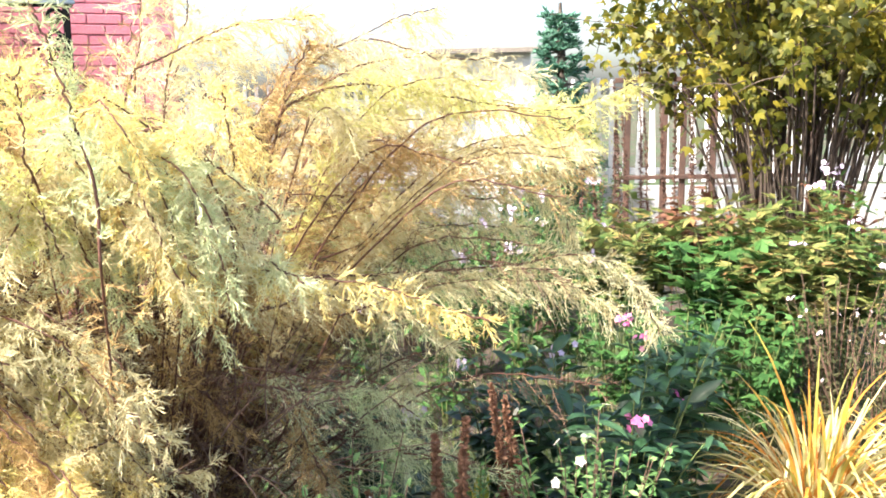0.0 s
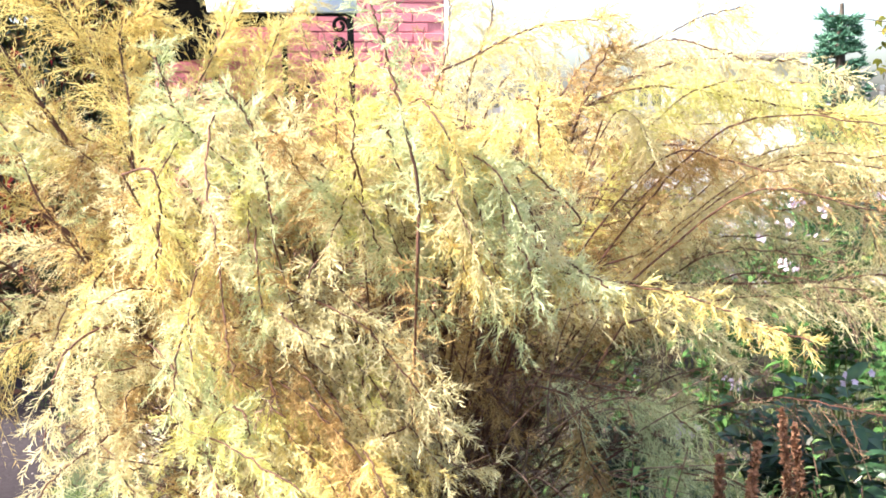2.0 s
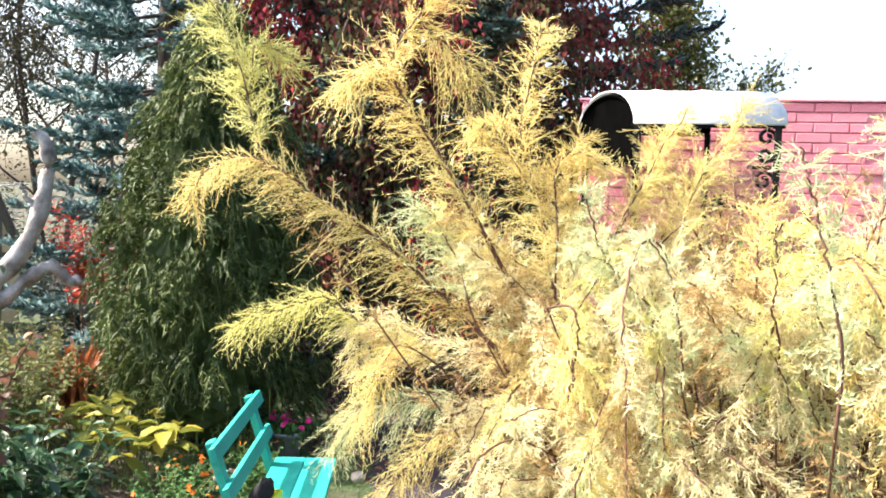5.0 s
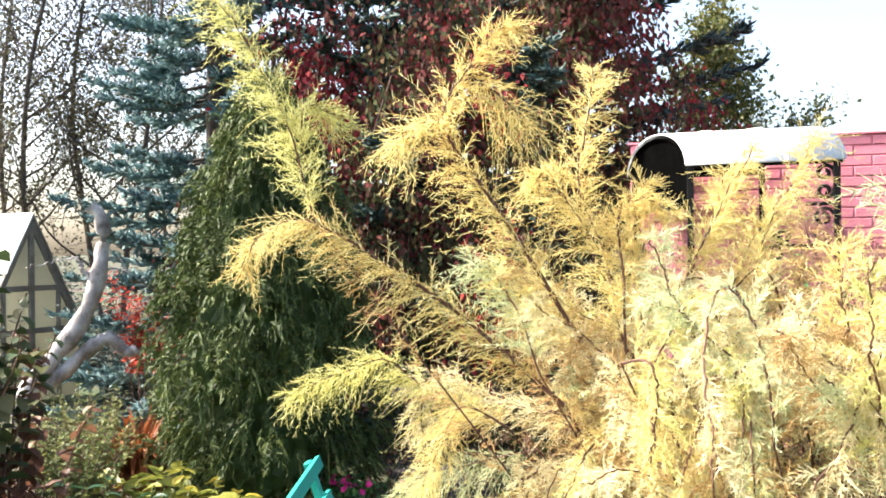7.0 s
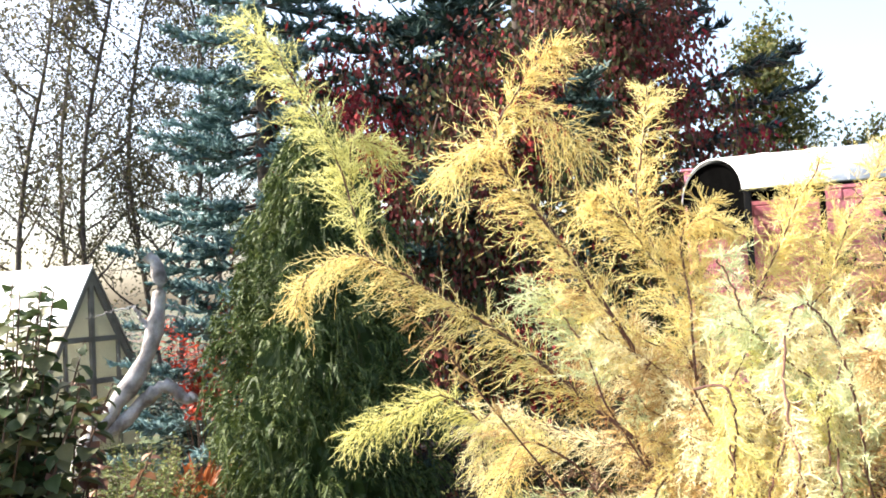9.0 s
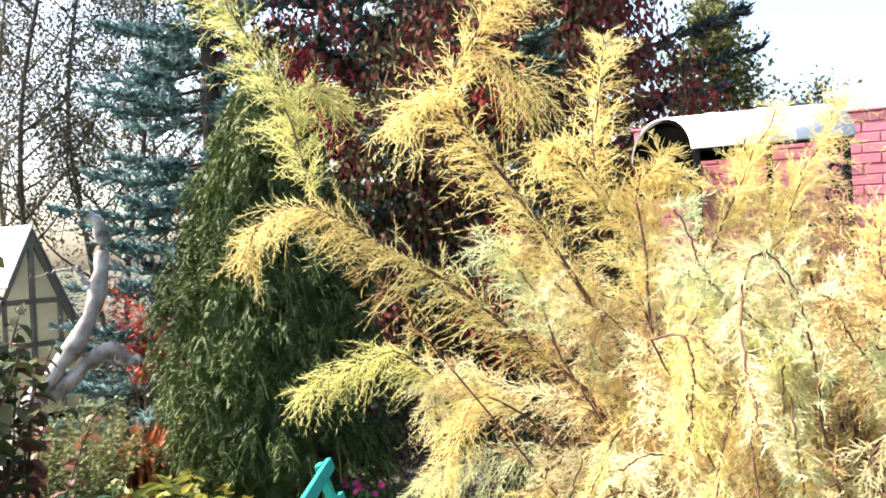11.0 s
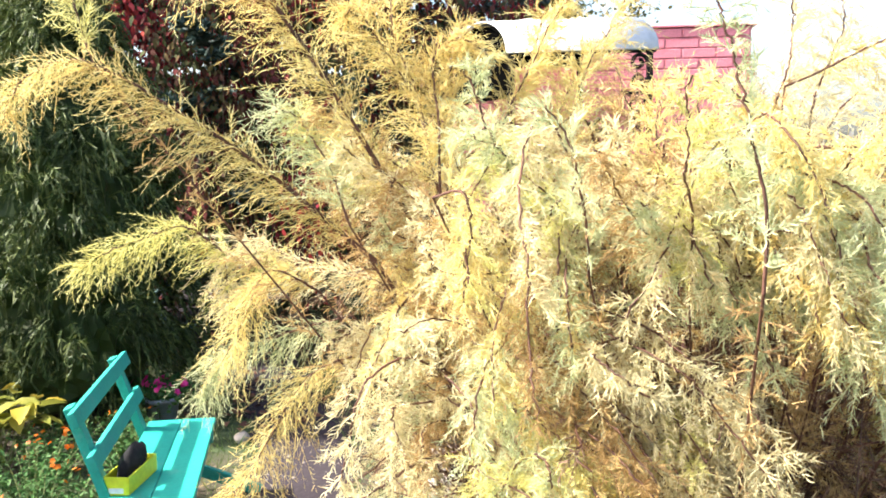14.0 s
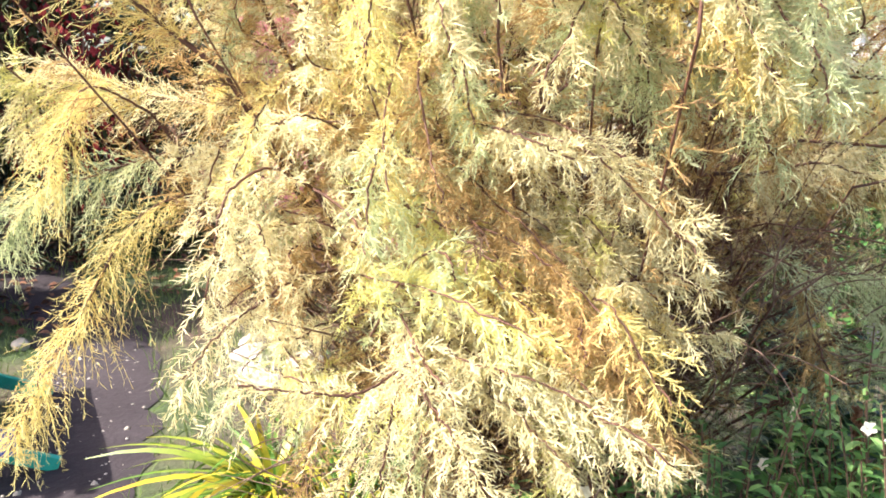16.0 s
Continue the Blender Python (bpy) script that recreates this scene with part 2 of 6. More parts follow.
M_BARK = rough_mat("bark", [(0.3, (0.05, 0.04, 0.035)), (0.7, (0.14, 0.11, 0.09))], 9, 0.9, 0.6, 25)
M_BIRCH_LEAF = leaf_mat("birch_leaf", [(0.1, (0.04, 0.04, 0.02)), (0.5, (0.085, 0.08, 0.04)), (0.9, (0.17, 0.14, 0.06))], 0.3, 0.5, 0.5)
M_TREE_LEAF = leaf_mat("tree_leaf_olive", [(0.1, (0.05, 0.07, 0.022)), (0.5, (0.12, 0.135, 0.04)), (0.9, (0.28, 0.23, 0.065))], 0.35, 0.5, 0.5)
M_YELLOW_LEAF = leaf_mat("ninebark_leaf", [(0.1, (0.035, 0.05, 0.010)), (0.45, (0.12, 0.13, 0.02)), (0.85, (0.36, 0.29, 0.035))], 0.4, 0.45, 1.6)
M_GREEN_LEAF = leaf_mat("green_leaf", [(0.1, (0.025, 0.07, 0.02)), (0.5, (0.06, 0.15, 0.04)), (0.9, (0.12, 0.22, 0.07))], 0.2, 0.55, 3, 0.15)
M_PHLOX_LEAF = leaf_mat("phlox_leaf", [(0.1, (0.016, 0.045, 0.02)), (0.5, (0.04, 0.10, 0.045)), (0.9, (0.09, 0.18, 0.08))], 0.2, 0.38, 3, 0.5)
M_LIGHT_GREEN = leaf_mat("light_green_leaf", [(0.1, (0.06, 0.15, 0.045)), (0.5, (0.15, 0.31, 0.10)), (0.9, (0.34, 0.50, 0.19))], 0.35, 0.45, 4)
M_GRASS = leaf_mat("grass_blade", [(0.1, (0.06, 0.10, 0.03)), (0.5, (0.13, 0.20, 0.06)), (0.9, (0.26, 0.30, 0.10))], 0.3, 0.5, 1.5)
M_GRASS_GOLD = leaf_mat("golden_grass", [(0.1, (0.40, 0.13, 0.025)), (0.35, (0.60, 0.28, 0.05)), (0.5, (0.34, 0.33, 0.07)), (0.72, (0.76, 0.66, 0.38)), (0.95, (0.72, 0.40, 0.07))], 0.3, 0.45, 2.5, single=True)
M_DAYLILY = leaf_mat("daylily_leaf", [(0.1, (0.035, 0.11, 0.015)), (0.45, (0.11, 0.21, 0.03)), (0.7, (0.56, 0.47, 0.05)), (0.9, (0.66, 0.24, 0.03))], 0.3, 0.42, 2.5, single=True)
M_HOSTA_GOLD = leaf_mat("hosta_yellow", [(0.1, (0.07, 0.12, 0.03)), (0.5, (0.26, 0.27, 0.05)), (0.9, (0.55, 0.43, 0.06))], 0.35, 0.45, 2)
M_HOSTA_BLUE = leaf_mat("blue_green_leaf", [(0.1, (0.04, 0.10, 0.06)), (0.5, (0.10, 0.21, 0.13)), (0.9, (0.22, 0.34, 0.22))], 0.2, 0.45, 2)
M_BROWN_LEAF = leaf_mat("brown_leaf", [(0.1, (0.06, 0.03, 0.02)), (0.5, (0.17, 0.075, 0.045)), (0.9, (0.34, 0.17, 0.10))], 0.25, 0.55, 4)
M_DRY_PLUME = leaf_mat("dry_plume", [(0.1, (0.13, 0.055, 0.035)), (0.5, (0.26, 0.13, 0.08)), (0.9, (0.42, 0.24, 0.15))], 0.25, 0.7, 6)
M_RUST_FERN = leaf_mat("rust_fern", [(0.1, (0.14, 0.04, 0.015)), (0.5, (0.32, 0.10, 0.035)), (0.9, (0.50, 0.22, 0.08))], 0.3, 0.55, 4, single=True)
M_RED_LEAF = leaf_mat("barberry_red", [(0.1, (0.18, 0.02, 0.015)), (0.5, (0.42, 0.05, 0.03)), (0.9, (0.60, 0.12, 0.05))], 0.3, 0.5, 3)
M_PINK = leaf_mat("pink_petal", [(0.1, (0.62, 0.09, 0.34)), (0.9, (0.85, 0.32, 0.60))], 0.3, 0.5, 8)
M_MAGENTA = leaf_mat("magenta_petal", [(0.1, (0.62, 0.015, 0.16)), (0.9, (0.80, 0.05, 0.30))], 0.3, 0.5, 8)
M_LILAC = leaf_mat("lilac_petal", [(0.1, (0.55, 0.42, 0.68)), (0.9, (0.85, 0.74, 0.88))], 0.3, 0.5, 8)
M_LILAC_PALE = leaf_mat("pale_pink_petal", [(0.1, (0.80, 0.60, 0.64)), (0.9, (0.88, 0.76, 0.76))], 0.3, 0.5, 8)
M_VIBURNUM = leaf_mat("viburnum_leaf", [(0.1, (0.025, 0.045, 0.018)), (0.5, (0.055, 0.085, 0.032)), (0.9, (0.15, 0.13, 0.05))], 0.2, 0.5, 2)
M_SPIREA = leaf_mat("spirea_leaf", [(0.1, (0.06, 0.085, 0.02)), (0.5, (0.09, 0.12, 0.03)), (0.9, (0.22, 0.22, 0.06))], 0.25, 0.6, 3)
M_WHITE_PETAL = leaf_mat("cream_petal", [(0.1, (0.80, 0.74, 0.62)), (0.9, (0.88, 0.85, 0.78))], 0.3, 0.5, 8)
M_ORANGE = leaf_mat("orange_petal", [(0.1, (0.70, 0.10, 0.01)), (0.9, (0.85, 0.26, 0.02))], 0.25, 0.5, 8)
M_STEM = rough_mat("brown_stems", [(0.3, (0.07, 0.04, 0.03)), (0.7, (0.20, 0.12, 0.085))], 14, 0.85, 0.4, 50)
M_SHRUB_STEM = rough_mat("shrub_stems", [(0.3, (0.045, 0.032, 0.026)), (0.7, (0.13, 0.095, 0.075))], 12, 0.9, 0.4, 50)
M_PEONY = leaf_mat("peony_leaf", [(0.1, (0.05, 0.10, 0.025)), (0.4, (0.11, 0.16, 0.045)), (0.65, (0.32, 0.29, 0.10)), (0.9, (0.36, 0.14, 0.09))], 0.3, 0.45, 2.2)
M_SEED = rough_mat("dark_seed_heads", [(0.3, (0.05, 0.025, 0.02)), (0.7, (0.15, 0.075, 0.055))], 40, 0.9, 0.4, 80)
M_GREEN_STEM = rough_mat("green_stems", [(0.3, (0.08, 0.12, 0.03)), (0.7, (0.20, 0.22, 0.08))], 14, 0.7, 0.2, 50)
M_TEAL = rough_mat("teal_paint", [(0.3, (0.02, 0.34, 0.27)), (0.7, (0.03, 0.42, 0.34))], 3, 0.45, 0.15, 60, wear=(0.09, 0.36, 0.30))
M_YELLOW_PAINT = rough_mat("yellow_card", [(0.3, (0.70, 0.74, 0.03)), (0.7, (0.78, 0.80, 0.05))], 6, 0.5, 0.05)
M_BLACK = rough_mat("black_iron", [(0.3, (0.003, 0.003, 0.003)), (0.7, (0.006, 0.006, 0.006))], 8, 0.6, 0.2, 60, spec=0.15)
# flat black for the unlit hollow of the porch canopy
M_CANOPY_SHADE = rough_mat("canopy_shade_black", [(0.3, (0.0015, 0.0015, 0.0015)), (0.7, (0.003, 0.003, 0.003))], 8, 1.0, 0.1, 60, spec=0.0)
M_BLACK_CLOTH = rough_mat("black_cloth", [(0.3, (0.006, 0.006, 0.007)), (0.7, (0.014, 0.014, 0.016))], 30, 0.95, 0.4, 200)
M_PINK_WALL = rough_mat("pink_painted_brick", [(0.3, (0.68, 0.20, 0.26)), (0.7, (0.80, 0.30, 0.36))], 2.5, 0.8, 0.3, 60)
M_MORTAR = rough_mat("pink_mortar", [(0.3, (0.64, 0.22, 0.27)), (0.7, (0.72, 0.29, 0.34))], 3, 0.9, 0.3, 60)
M_WHITE_PAINT = rough_mat("white_paint", [(0.3, (0.70, 0.71, 0.72)), (0.7, (0.82, 0.82, 0.82))], 2, 0.6, 0.15, 50)
M_WHITE_SHEET = rough_mat("white_sheet_metal", [(0.3, (0.74, 0.76, 0.78)), (0.7, (0.84, 0.85, 0.86))], 2, 0.4, 0.05, 30)
M_CONCRETE = rough_mat("concrete", [(0.3, (0.30, 0.30, 0.31)), (0.7, (0.44, 0.44, 0.44))], 3, 0.9, 0.5, 35)
M_SILVER_WOOD = rough_mat("weathered_wood", [(0.33, (0.14, 0.12, 0.11)), (0.5, (0.38, 0.35, 0.34)), (0.7, (0.62, 0.60, 0.59))], 6, 0.85, 1.0, 45)
M_CREAM_BOARD = leaf_mat("cream_panels", [(0.2, (0.68, 0.66, 0.52)), (0.8, (0.80, 0.78, 0.66))], 0.5, 0.6, 1.2)
M_GREY_WOOD = rough_mat("grey_wood", [(0.3, (0.15, 0.13, 0.11)), (0.7, (0.28, 0.25, 0.22))], 6, 0.85, 0.5, 40)
M_BROWN_WOOD = rough_mat("brown_wood", [(0.3, (0.05, 0.028, 0.022)), (0.7, (0.11, 0.06, 0.045))], 6, 0.8, 0.5, 40)
M_BLUE_POT = rough_mat("grey_blue_plastic", [(0.3, (0.24, 0.28, 0.33)), (0.7, (0.32, 0.36, 0.41))], 4, 0.5, 0.1, 30)
M_STONE = rough_mat("pale_stone", [(0.3, (0.26, 0.23, 0.20)), (0.7, (0.46, 0.42, 0.38))], 9, 0.85, 0.6, 30)
M_BLUE_LABEL = rough_mat("blue_label", [(0.3, (0.02, 0.06, 0.42)), (0.7, (0.03, 0.09, 0.5))], 9, 0.5, 0.1, 30)
M_PATH = rough_mat("bare_earth_path", [(0.25, (0.021, 0.015, 0.020)), (0.75, (0.042, 0.032, 0.039))], 2.2, 0.95, 0.9, 26)

# ---------------------------------------------------------------- ground
def ground_height(x, y):
    """Flat by the bench; the bed under the bush and the far garden rise a little."""
    bed = 0.10 * np.exp(-(((x + 1.0) / 1.6) ** 2 + ((y - 2.9) / 1.3) ** 2) ** 2)
    far = 0.03 * np.clip(y - 6, 0, 10) + 0.03 * np.clip(-x - 6, 0, 10)
    return bed + far + 0.015 * np.sin(3.1 * x + 1) * np.sin(2.7 * y)


def build_ground():
    a = np.concatenate([[-900, -300, -120, -60, -35, -24], np.arange(-18, 16.01, 0.25), [24, 35, 60, 120, 300, 900]])
    X, Y = np.meshgrid(a, a, indexing="ij")
    k = len(a)
    V = np.stack([X, Y, ground_height(X, Y)], -1).reshape(1, -1, 3)
    q = [(i * k + j, (i + 1) * k + j, (i + 1) * k + j + 1, i * k + j + 1) for i in range(k - 1) for j in range(k - 1)]
    s = Soup()
    s.add(V, q)
    m, n, l, b, out = mat_base("garden_ground")
    soil = ramp(n, l, noise_tex(n, l, 5, 6), [(0.3, (0.035, 0.025, 0.02)), (0.7, (0.10, 0.07, 0.05))])
    lawn = ramp(n, l, noise_tex(n, l, 14, 6), [(0.3, (0.02, 0.04, 0.012)), (0.7, (0.06, 0.09, 0.028))])
    msk = ramp(n, l, noise_tex(n, l, 0.9, 4), [(0.42, (0, 0, 0)), (0.58, (1, 1, 1))])
    col = mixc(n, l, msk, soil, lawn)
    l.new(col, b.inputs["Base Color"])
    b.inputs["Roughness"].default_value = 0.95
    bp = n.new("ShaderNodeBump")
    bp.inputs["Strength"].default_value, bp.inputs["Distance"].default_value = 0.8, 0.03
    l.new(noise_tex(n, l, 22, 6), bp.inputs["Height"])
    l.new(bp.outputs[0], b.inputs["Normal"])
    tagged(s.build("ground", m, smooth=True), "dark garden soil with patches of short grass", "ground", kind="structure")


build_ground()


def build_path():
    mid = catmull([(-2.2, 0.7), (-2.75, 2.0), (-3.35, 2.95), (-4.2, 3.95), (-5.6, 4.9), (-7.6, 6.0), (-10, 7)], 60)
    tan = unit(np.gradient(mid, axis=0))
    nor = np.stack([-tan[:, 1], tan[:, 0]], 1)
    w = 0.30 + 0.03 * np.sin(np.arange(60) * 1.7) + 0.02 * np.sin(np.arange(60) * 4.1)
    w[35:] *= np.linspace(1, 2.4, 25)
    P = np.stack([mid + nor * (w * f)[:, None] for f in np.linspace(-1, 1, 9)], 1)
    h = ground_height(P[..., 0], P[..., 1]) + 0.022 - 0.016 * np.abs(np.linspace(-1, 1, 9))[None] ** 2
    V = np.concatenate([P, h[..., None]], -1).reshape(1, -1, 3)
    q = [(i * 9 + j, i * 9 + j + 1, (i + 1) * 9 + j + 1, (i + 1) * 9 + j) for i in range(59) for j in range(8)]
    s = Soup()
    s.add(V, q)
    tagged(s.build("path", M_PATH, smooth=True), "trodden bare earth garden path", "path", kind="structure")


build_path()

# ---------------------------------------------------------------- pink house with its porch canopy
def house():
    U = Vector((0.882, 0.471, 0)).normalized()     # along the front wall
    V = Vector((-U.y, U.x, 0))                     # away from the garden
    O = Vector((-3.66, 5.44, 0))                   # foot of the canopy's near left corner
    h = thing("house", (O.x, O.y, 0), "low pink-painted brick house with a thin flat coping", "house")

    def at(u, v, z):
        return O + U * u + V * v + Vector((0, 0, z))

    def block(name, u0, u1, v0, v1, z0, z1, mat, bevel=0.005, label=""):
        m = frame_m(at((u0 + u1) / 2, (v0 + v1) / 2, (z0 + z1) / 2), U)
        return under(part(name, box((u1 - u0, v1 - v0, z1 - z0), m, bevel), mat, None, label), h)

    wall = block("wall", -0.50, 1.80, 0.95, 5.0, 0.0, 2.73, M_MORTAR, 0.01, "pink painted brick wall")
    block("roof", -0.52, 1.84, 0.92, 5.1, 2.732, 2.75, M_PINK_WALL, 0.004, "thin pink coping")
    # courses of painted bricks
    bl, bh, gap = 0.245, 0.068, 0.010
    bm = box((bl, 0.02, bh), Matrix.Identity(4), 0.004)
    me = bpy.data.meshes.new("brick")
    bm.to_mesh(me)
    bm.free()
    me.materials.append(M_PINK_WALL)
    rows = 14
    for r in range(rows):
        z = 2.69 - r * (bh + gap)
        for c in range(12):
            u = -0.50 + (c + 0.5 + 0.5 * (r % 2)) * (bl + gap)
            if u + bl / 2 > 1.80:
                continue
            b = new("brick", me)
            b.matrix_world = frame_m(at(u, 0.948 + rng.uniform(-0.002, 0.002), z), U)
            under(b, h)
            b.parent = wall
            b.matrix_parent_inverse = Matrix.Identity(4)
    # canopy: half a barrel of white sheet on iron posts
    can = thing("porch_canopy", tuple(at(0, 0, 0)), "white sheet metal barrel canopy on black wrought iron posts", "canopy")
    L, Wd, zb, rise = 1.03, 0.88, 2.465, 0.27
    shear = -0.52                                  # the canopy runs askew to the wall
    # the black inner skin puts the shade below the sheet into its colour
    for name, mat, dr, z_off in (("roof_sheet", M_WHITE_SHEET, 0.0, 0.0), ("underside_shade", M_CANOPY_SHADE, -0.02, -0.012)):
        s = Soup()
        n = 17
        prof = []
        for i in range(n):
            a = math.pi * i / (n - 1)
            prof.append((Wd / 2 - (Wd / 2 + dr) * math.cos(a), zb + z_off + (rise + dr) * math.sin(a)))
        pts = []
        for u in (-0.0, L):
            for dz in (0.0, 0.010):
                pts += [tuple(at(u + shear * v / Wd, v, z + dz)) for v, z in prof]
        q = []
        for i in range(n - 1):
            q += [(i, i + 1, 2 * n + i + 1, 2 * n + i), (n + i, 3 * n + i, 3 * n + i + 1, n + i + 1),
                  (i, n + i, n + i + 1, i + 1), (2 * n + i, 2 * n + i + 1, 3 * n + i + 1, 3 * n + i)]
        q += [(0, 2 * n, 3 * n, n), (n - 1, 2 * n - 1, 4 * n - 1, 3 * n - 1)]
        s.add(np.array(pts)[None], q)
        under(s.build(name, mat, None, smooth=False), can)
    # black panel added under the arch to stand for the shade inside
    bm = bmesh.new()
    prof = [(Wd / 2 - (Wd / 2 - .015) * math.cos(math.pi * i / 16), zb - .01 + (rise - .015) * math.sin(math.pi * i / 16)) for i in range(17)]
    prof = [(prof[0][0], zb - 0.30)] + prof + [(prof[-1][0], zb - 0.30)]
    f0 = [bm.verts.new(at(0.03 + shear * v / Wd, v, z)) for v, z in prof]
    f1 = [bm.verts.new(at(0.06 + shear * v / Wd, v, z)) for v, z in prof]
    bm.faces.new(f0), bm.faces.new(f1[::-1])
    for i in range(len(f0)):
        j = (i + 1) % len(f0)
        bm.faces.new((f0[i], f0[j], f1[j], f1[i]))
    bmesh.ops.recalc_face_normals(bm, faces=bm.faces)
    under(part("arch_shade_panel", bm, M_CANOPY_SHADE, None, "black arched panel standing in for the shade inside the canopy"), can)
    # seams of the sheets
    for u in (0.33, 0.67):
        s = Soup()
        pts = [at(u + shear * (0.5 - 0.5 * math.cos(math.pi * i / 20)), Wd / 2 - (Wd / 2 + .004) * math.cos(math.pi * i / 20), zb + .01 + (rise + .004) * math.sin(math.pi * i / 20)) for i in range(21)]
        s.tubes(np.array(pts)[None], np.full((1, 21), 0.005), 5)
        under(s.build("seam", M_WHITE_SHEET), can)

    def bar(name, p, q, r=0.016):
        s = Soup()
        s.tubes(np.array([p, (p + q) / 2, q])[None], np.full((1, 3), r), 6)
        under(s.build(name, M_BLACK), can)

    for u in (0.05, L - 0.04):
        for v in (0.03, Wd - 0.06):
            m = frame_m(at(u + shear * v / Wd, v, zb / 2), U)
            under(part("post", box((0.045, 0.045, zb), m, 0.004), M_BLACK), can)
    for v in (0.03, Wd - 0.03):
        bar("rail", at(shear * v / Wd, v, zb - 0.008), at(L + shear * v / Wd, v, zb - 0.008), 0.012)
    bar("rail", at(L - 0.04, 0.03, 2.18), at(L - 0.25, 0.03, 2.18), 0.016)
    bar("rail", at(L - 0.04, 0.03, 1.90), at(L - 0.48, 0.03, 1.90), 0.016)

    def scroll(u, z, r, turn, flip):
        s = Soup()
        pts = []
        for i in range(26):
            a = i / 25
            ang = turn + flip * a * 8.2
            rr = r * (1 - 0.72 * a)
            pts.append(at(u + rr * math.cos(ang), 0.03, z + rr * math.sin(ang)))
        s.tubes(np.array(pts)[None], np.full((1, 26), 0.014), 6)
        under(s.build("scroll", M_BLACK, None, "black wrought iron scroll", True), can)

    scroll(L - 0.13, 2.385, 0.058, -0.3, 1)
    scroll(L - 0.13, 2.265, 0.055, 0.3, -1)
    scroll(L - 0.14, 2.09, 0.065, 0.2, 1)
    scroll(L - 0.15, 1.96, 0.055, -0.2, -1)
    scroll(L - 0.40, 1.97, 0.055, 2.8, 1)
    scroll(L - 0.45, 1.85, 0.06, 2.8, -1)
    return h


house()


# ---------------------------------------------------------------- white picket fence
def fence():
    a, b = Vector((-6.5, 12.1, 0)), Vector((7.5, 10.95, 0))
    d = (b - a).normalized()
    L = (b - a).length
    f = thing("picket_fence", tuple(a), "white painted picket fence on a concrete footing", "fence")
    gz = 0.17
    m = frame_m((a + b) / 2 + Vector((0, 0, gz + 0.2)), d)
    under(part("footing", box((L, 0.12, 0.62), m, 0.01), M_CONCRETE, None, "grey concrete footing"), f)
    for z in (0.86, 1.78):
        m = frame_m((a + b) / 2 + Vector((0.0, 0.07, z)), d)
        under(part("rail", box((L, 0.04, 0.08), m, 0.004), M_WHITE_PAINT), f)
    s = 0.165
    n = int(L / s)
    bm = box((0.095, 0.022, 1.30), pose(0, 0, 0.65), 0.003)
    for v in bm.verts:
        if v.co.z > 1.25:
            v.co.x *= 0.45
    me = bpy.data.meshes.new("picket")
    bm.to_mesh(me)
    bm.free()
    me.materials.append(M_WHITE_PAINT)
    for i in range(n):
        o = new("picket", me)
        p = a + d * (s * (i + 0.5)) + Vector((0, 0, 0.72 + rng.uniform(-.01, .01)))
        o.matrix_world = frame_m(p, d) @ pose(0, 0, 0, 0, rng.uniform(-.8, .8), 0)
        under(o, f)
    # brown trellis posts standing before it
    t = thing("brown_trellis", (1.7, 10.6, 0.1), "brown stained wooden trellis in front of the white fence", "trellis")
    for x in (1.55, 1.98, 2.2, 2.55, 3.1, 3.7):
        under(part("post", box((0.07, 0.05, 1.95), pose(x, 10.7, 1.1, 0, 0.6, 0), 0.006), M_BROWN_WOOD), t)
    under(part("rail", box((2.6, 0.05, 0.06), pose(2.7, 10.66, 1.98), 0.006), M_BROWN_WOOD), t)
    under(part("rail", box((2.6, 0.05, 0.05), pose(2.7, 10.66, 0.85), 0.006), M_BROWN_WOOD), t)


fence()


def white_shed():
    h = thing("white_outbuilding", (-0.5, 17.5, 0), "low white outbuilding beyond the fence", "building")
    under(part("wall", box((2.4, 3, 2.75), pose(-0.5, 19, 1.38), 0.02), M_WHITE_PAINT), h)
    under(part("roof", box((2.7, 3.6, 0.10), pose(-0.5, 18.9, 2.79, 3, 0, 0), 0.01), M_GREY_WOOD, None, "grey roof edge"), h)
    for x in (-0.9,):
        w = under(part("window", box((1.0, 0.05, 0.9), pose(x, 17.49, 1.6), 0.01), M_BLUE_POT, None, "dark window pane"), h)


white_shed()


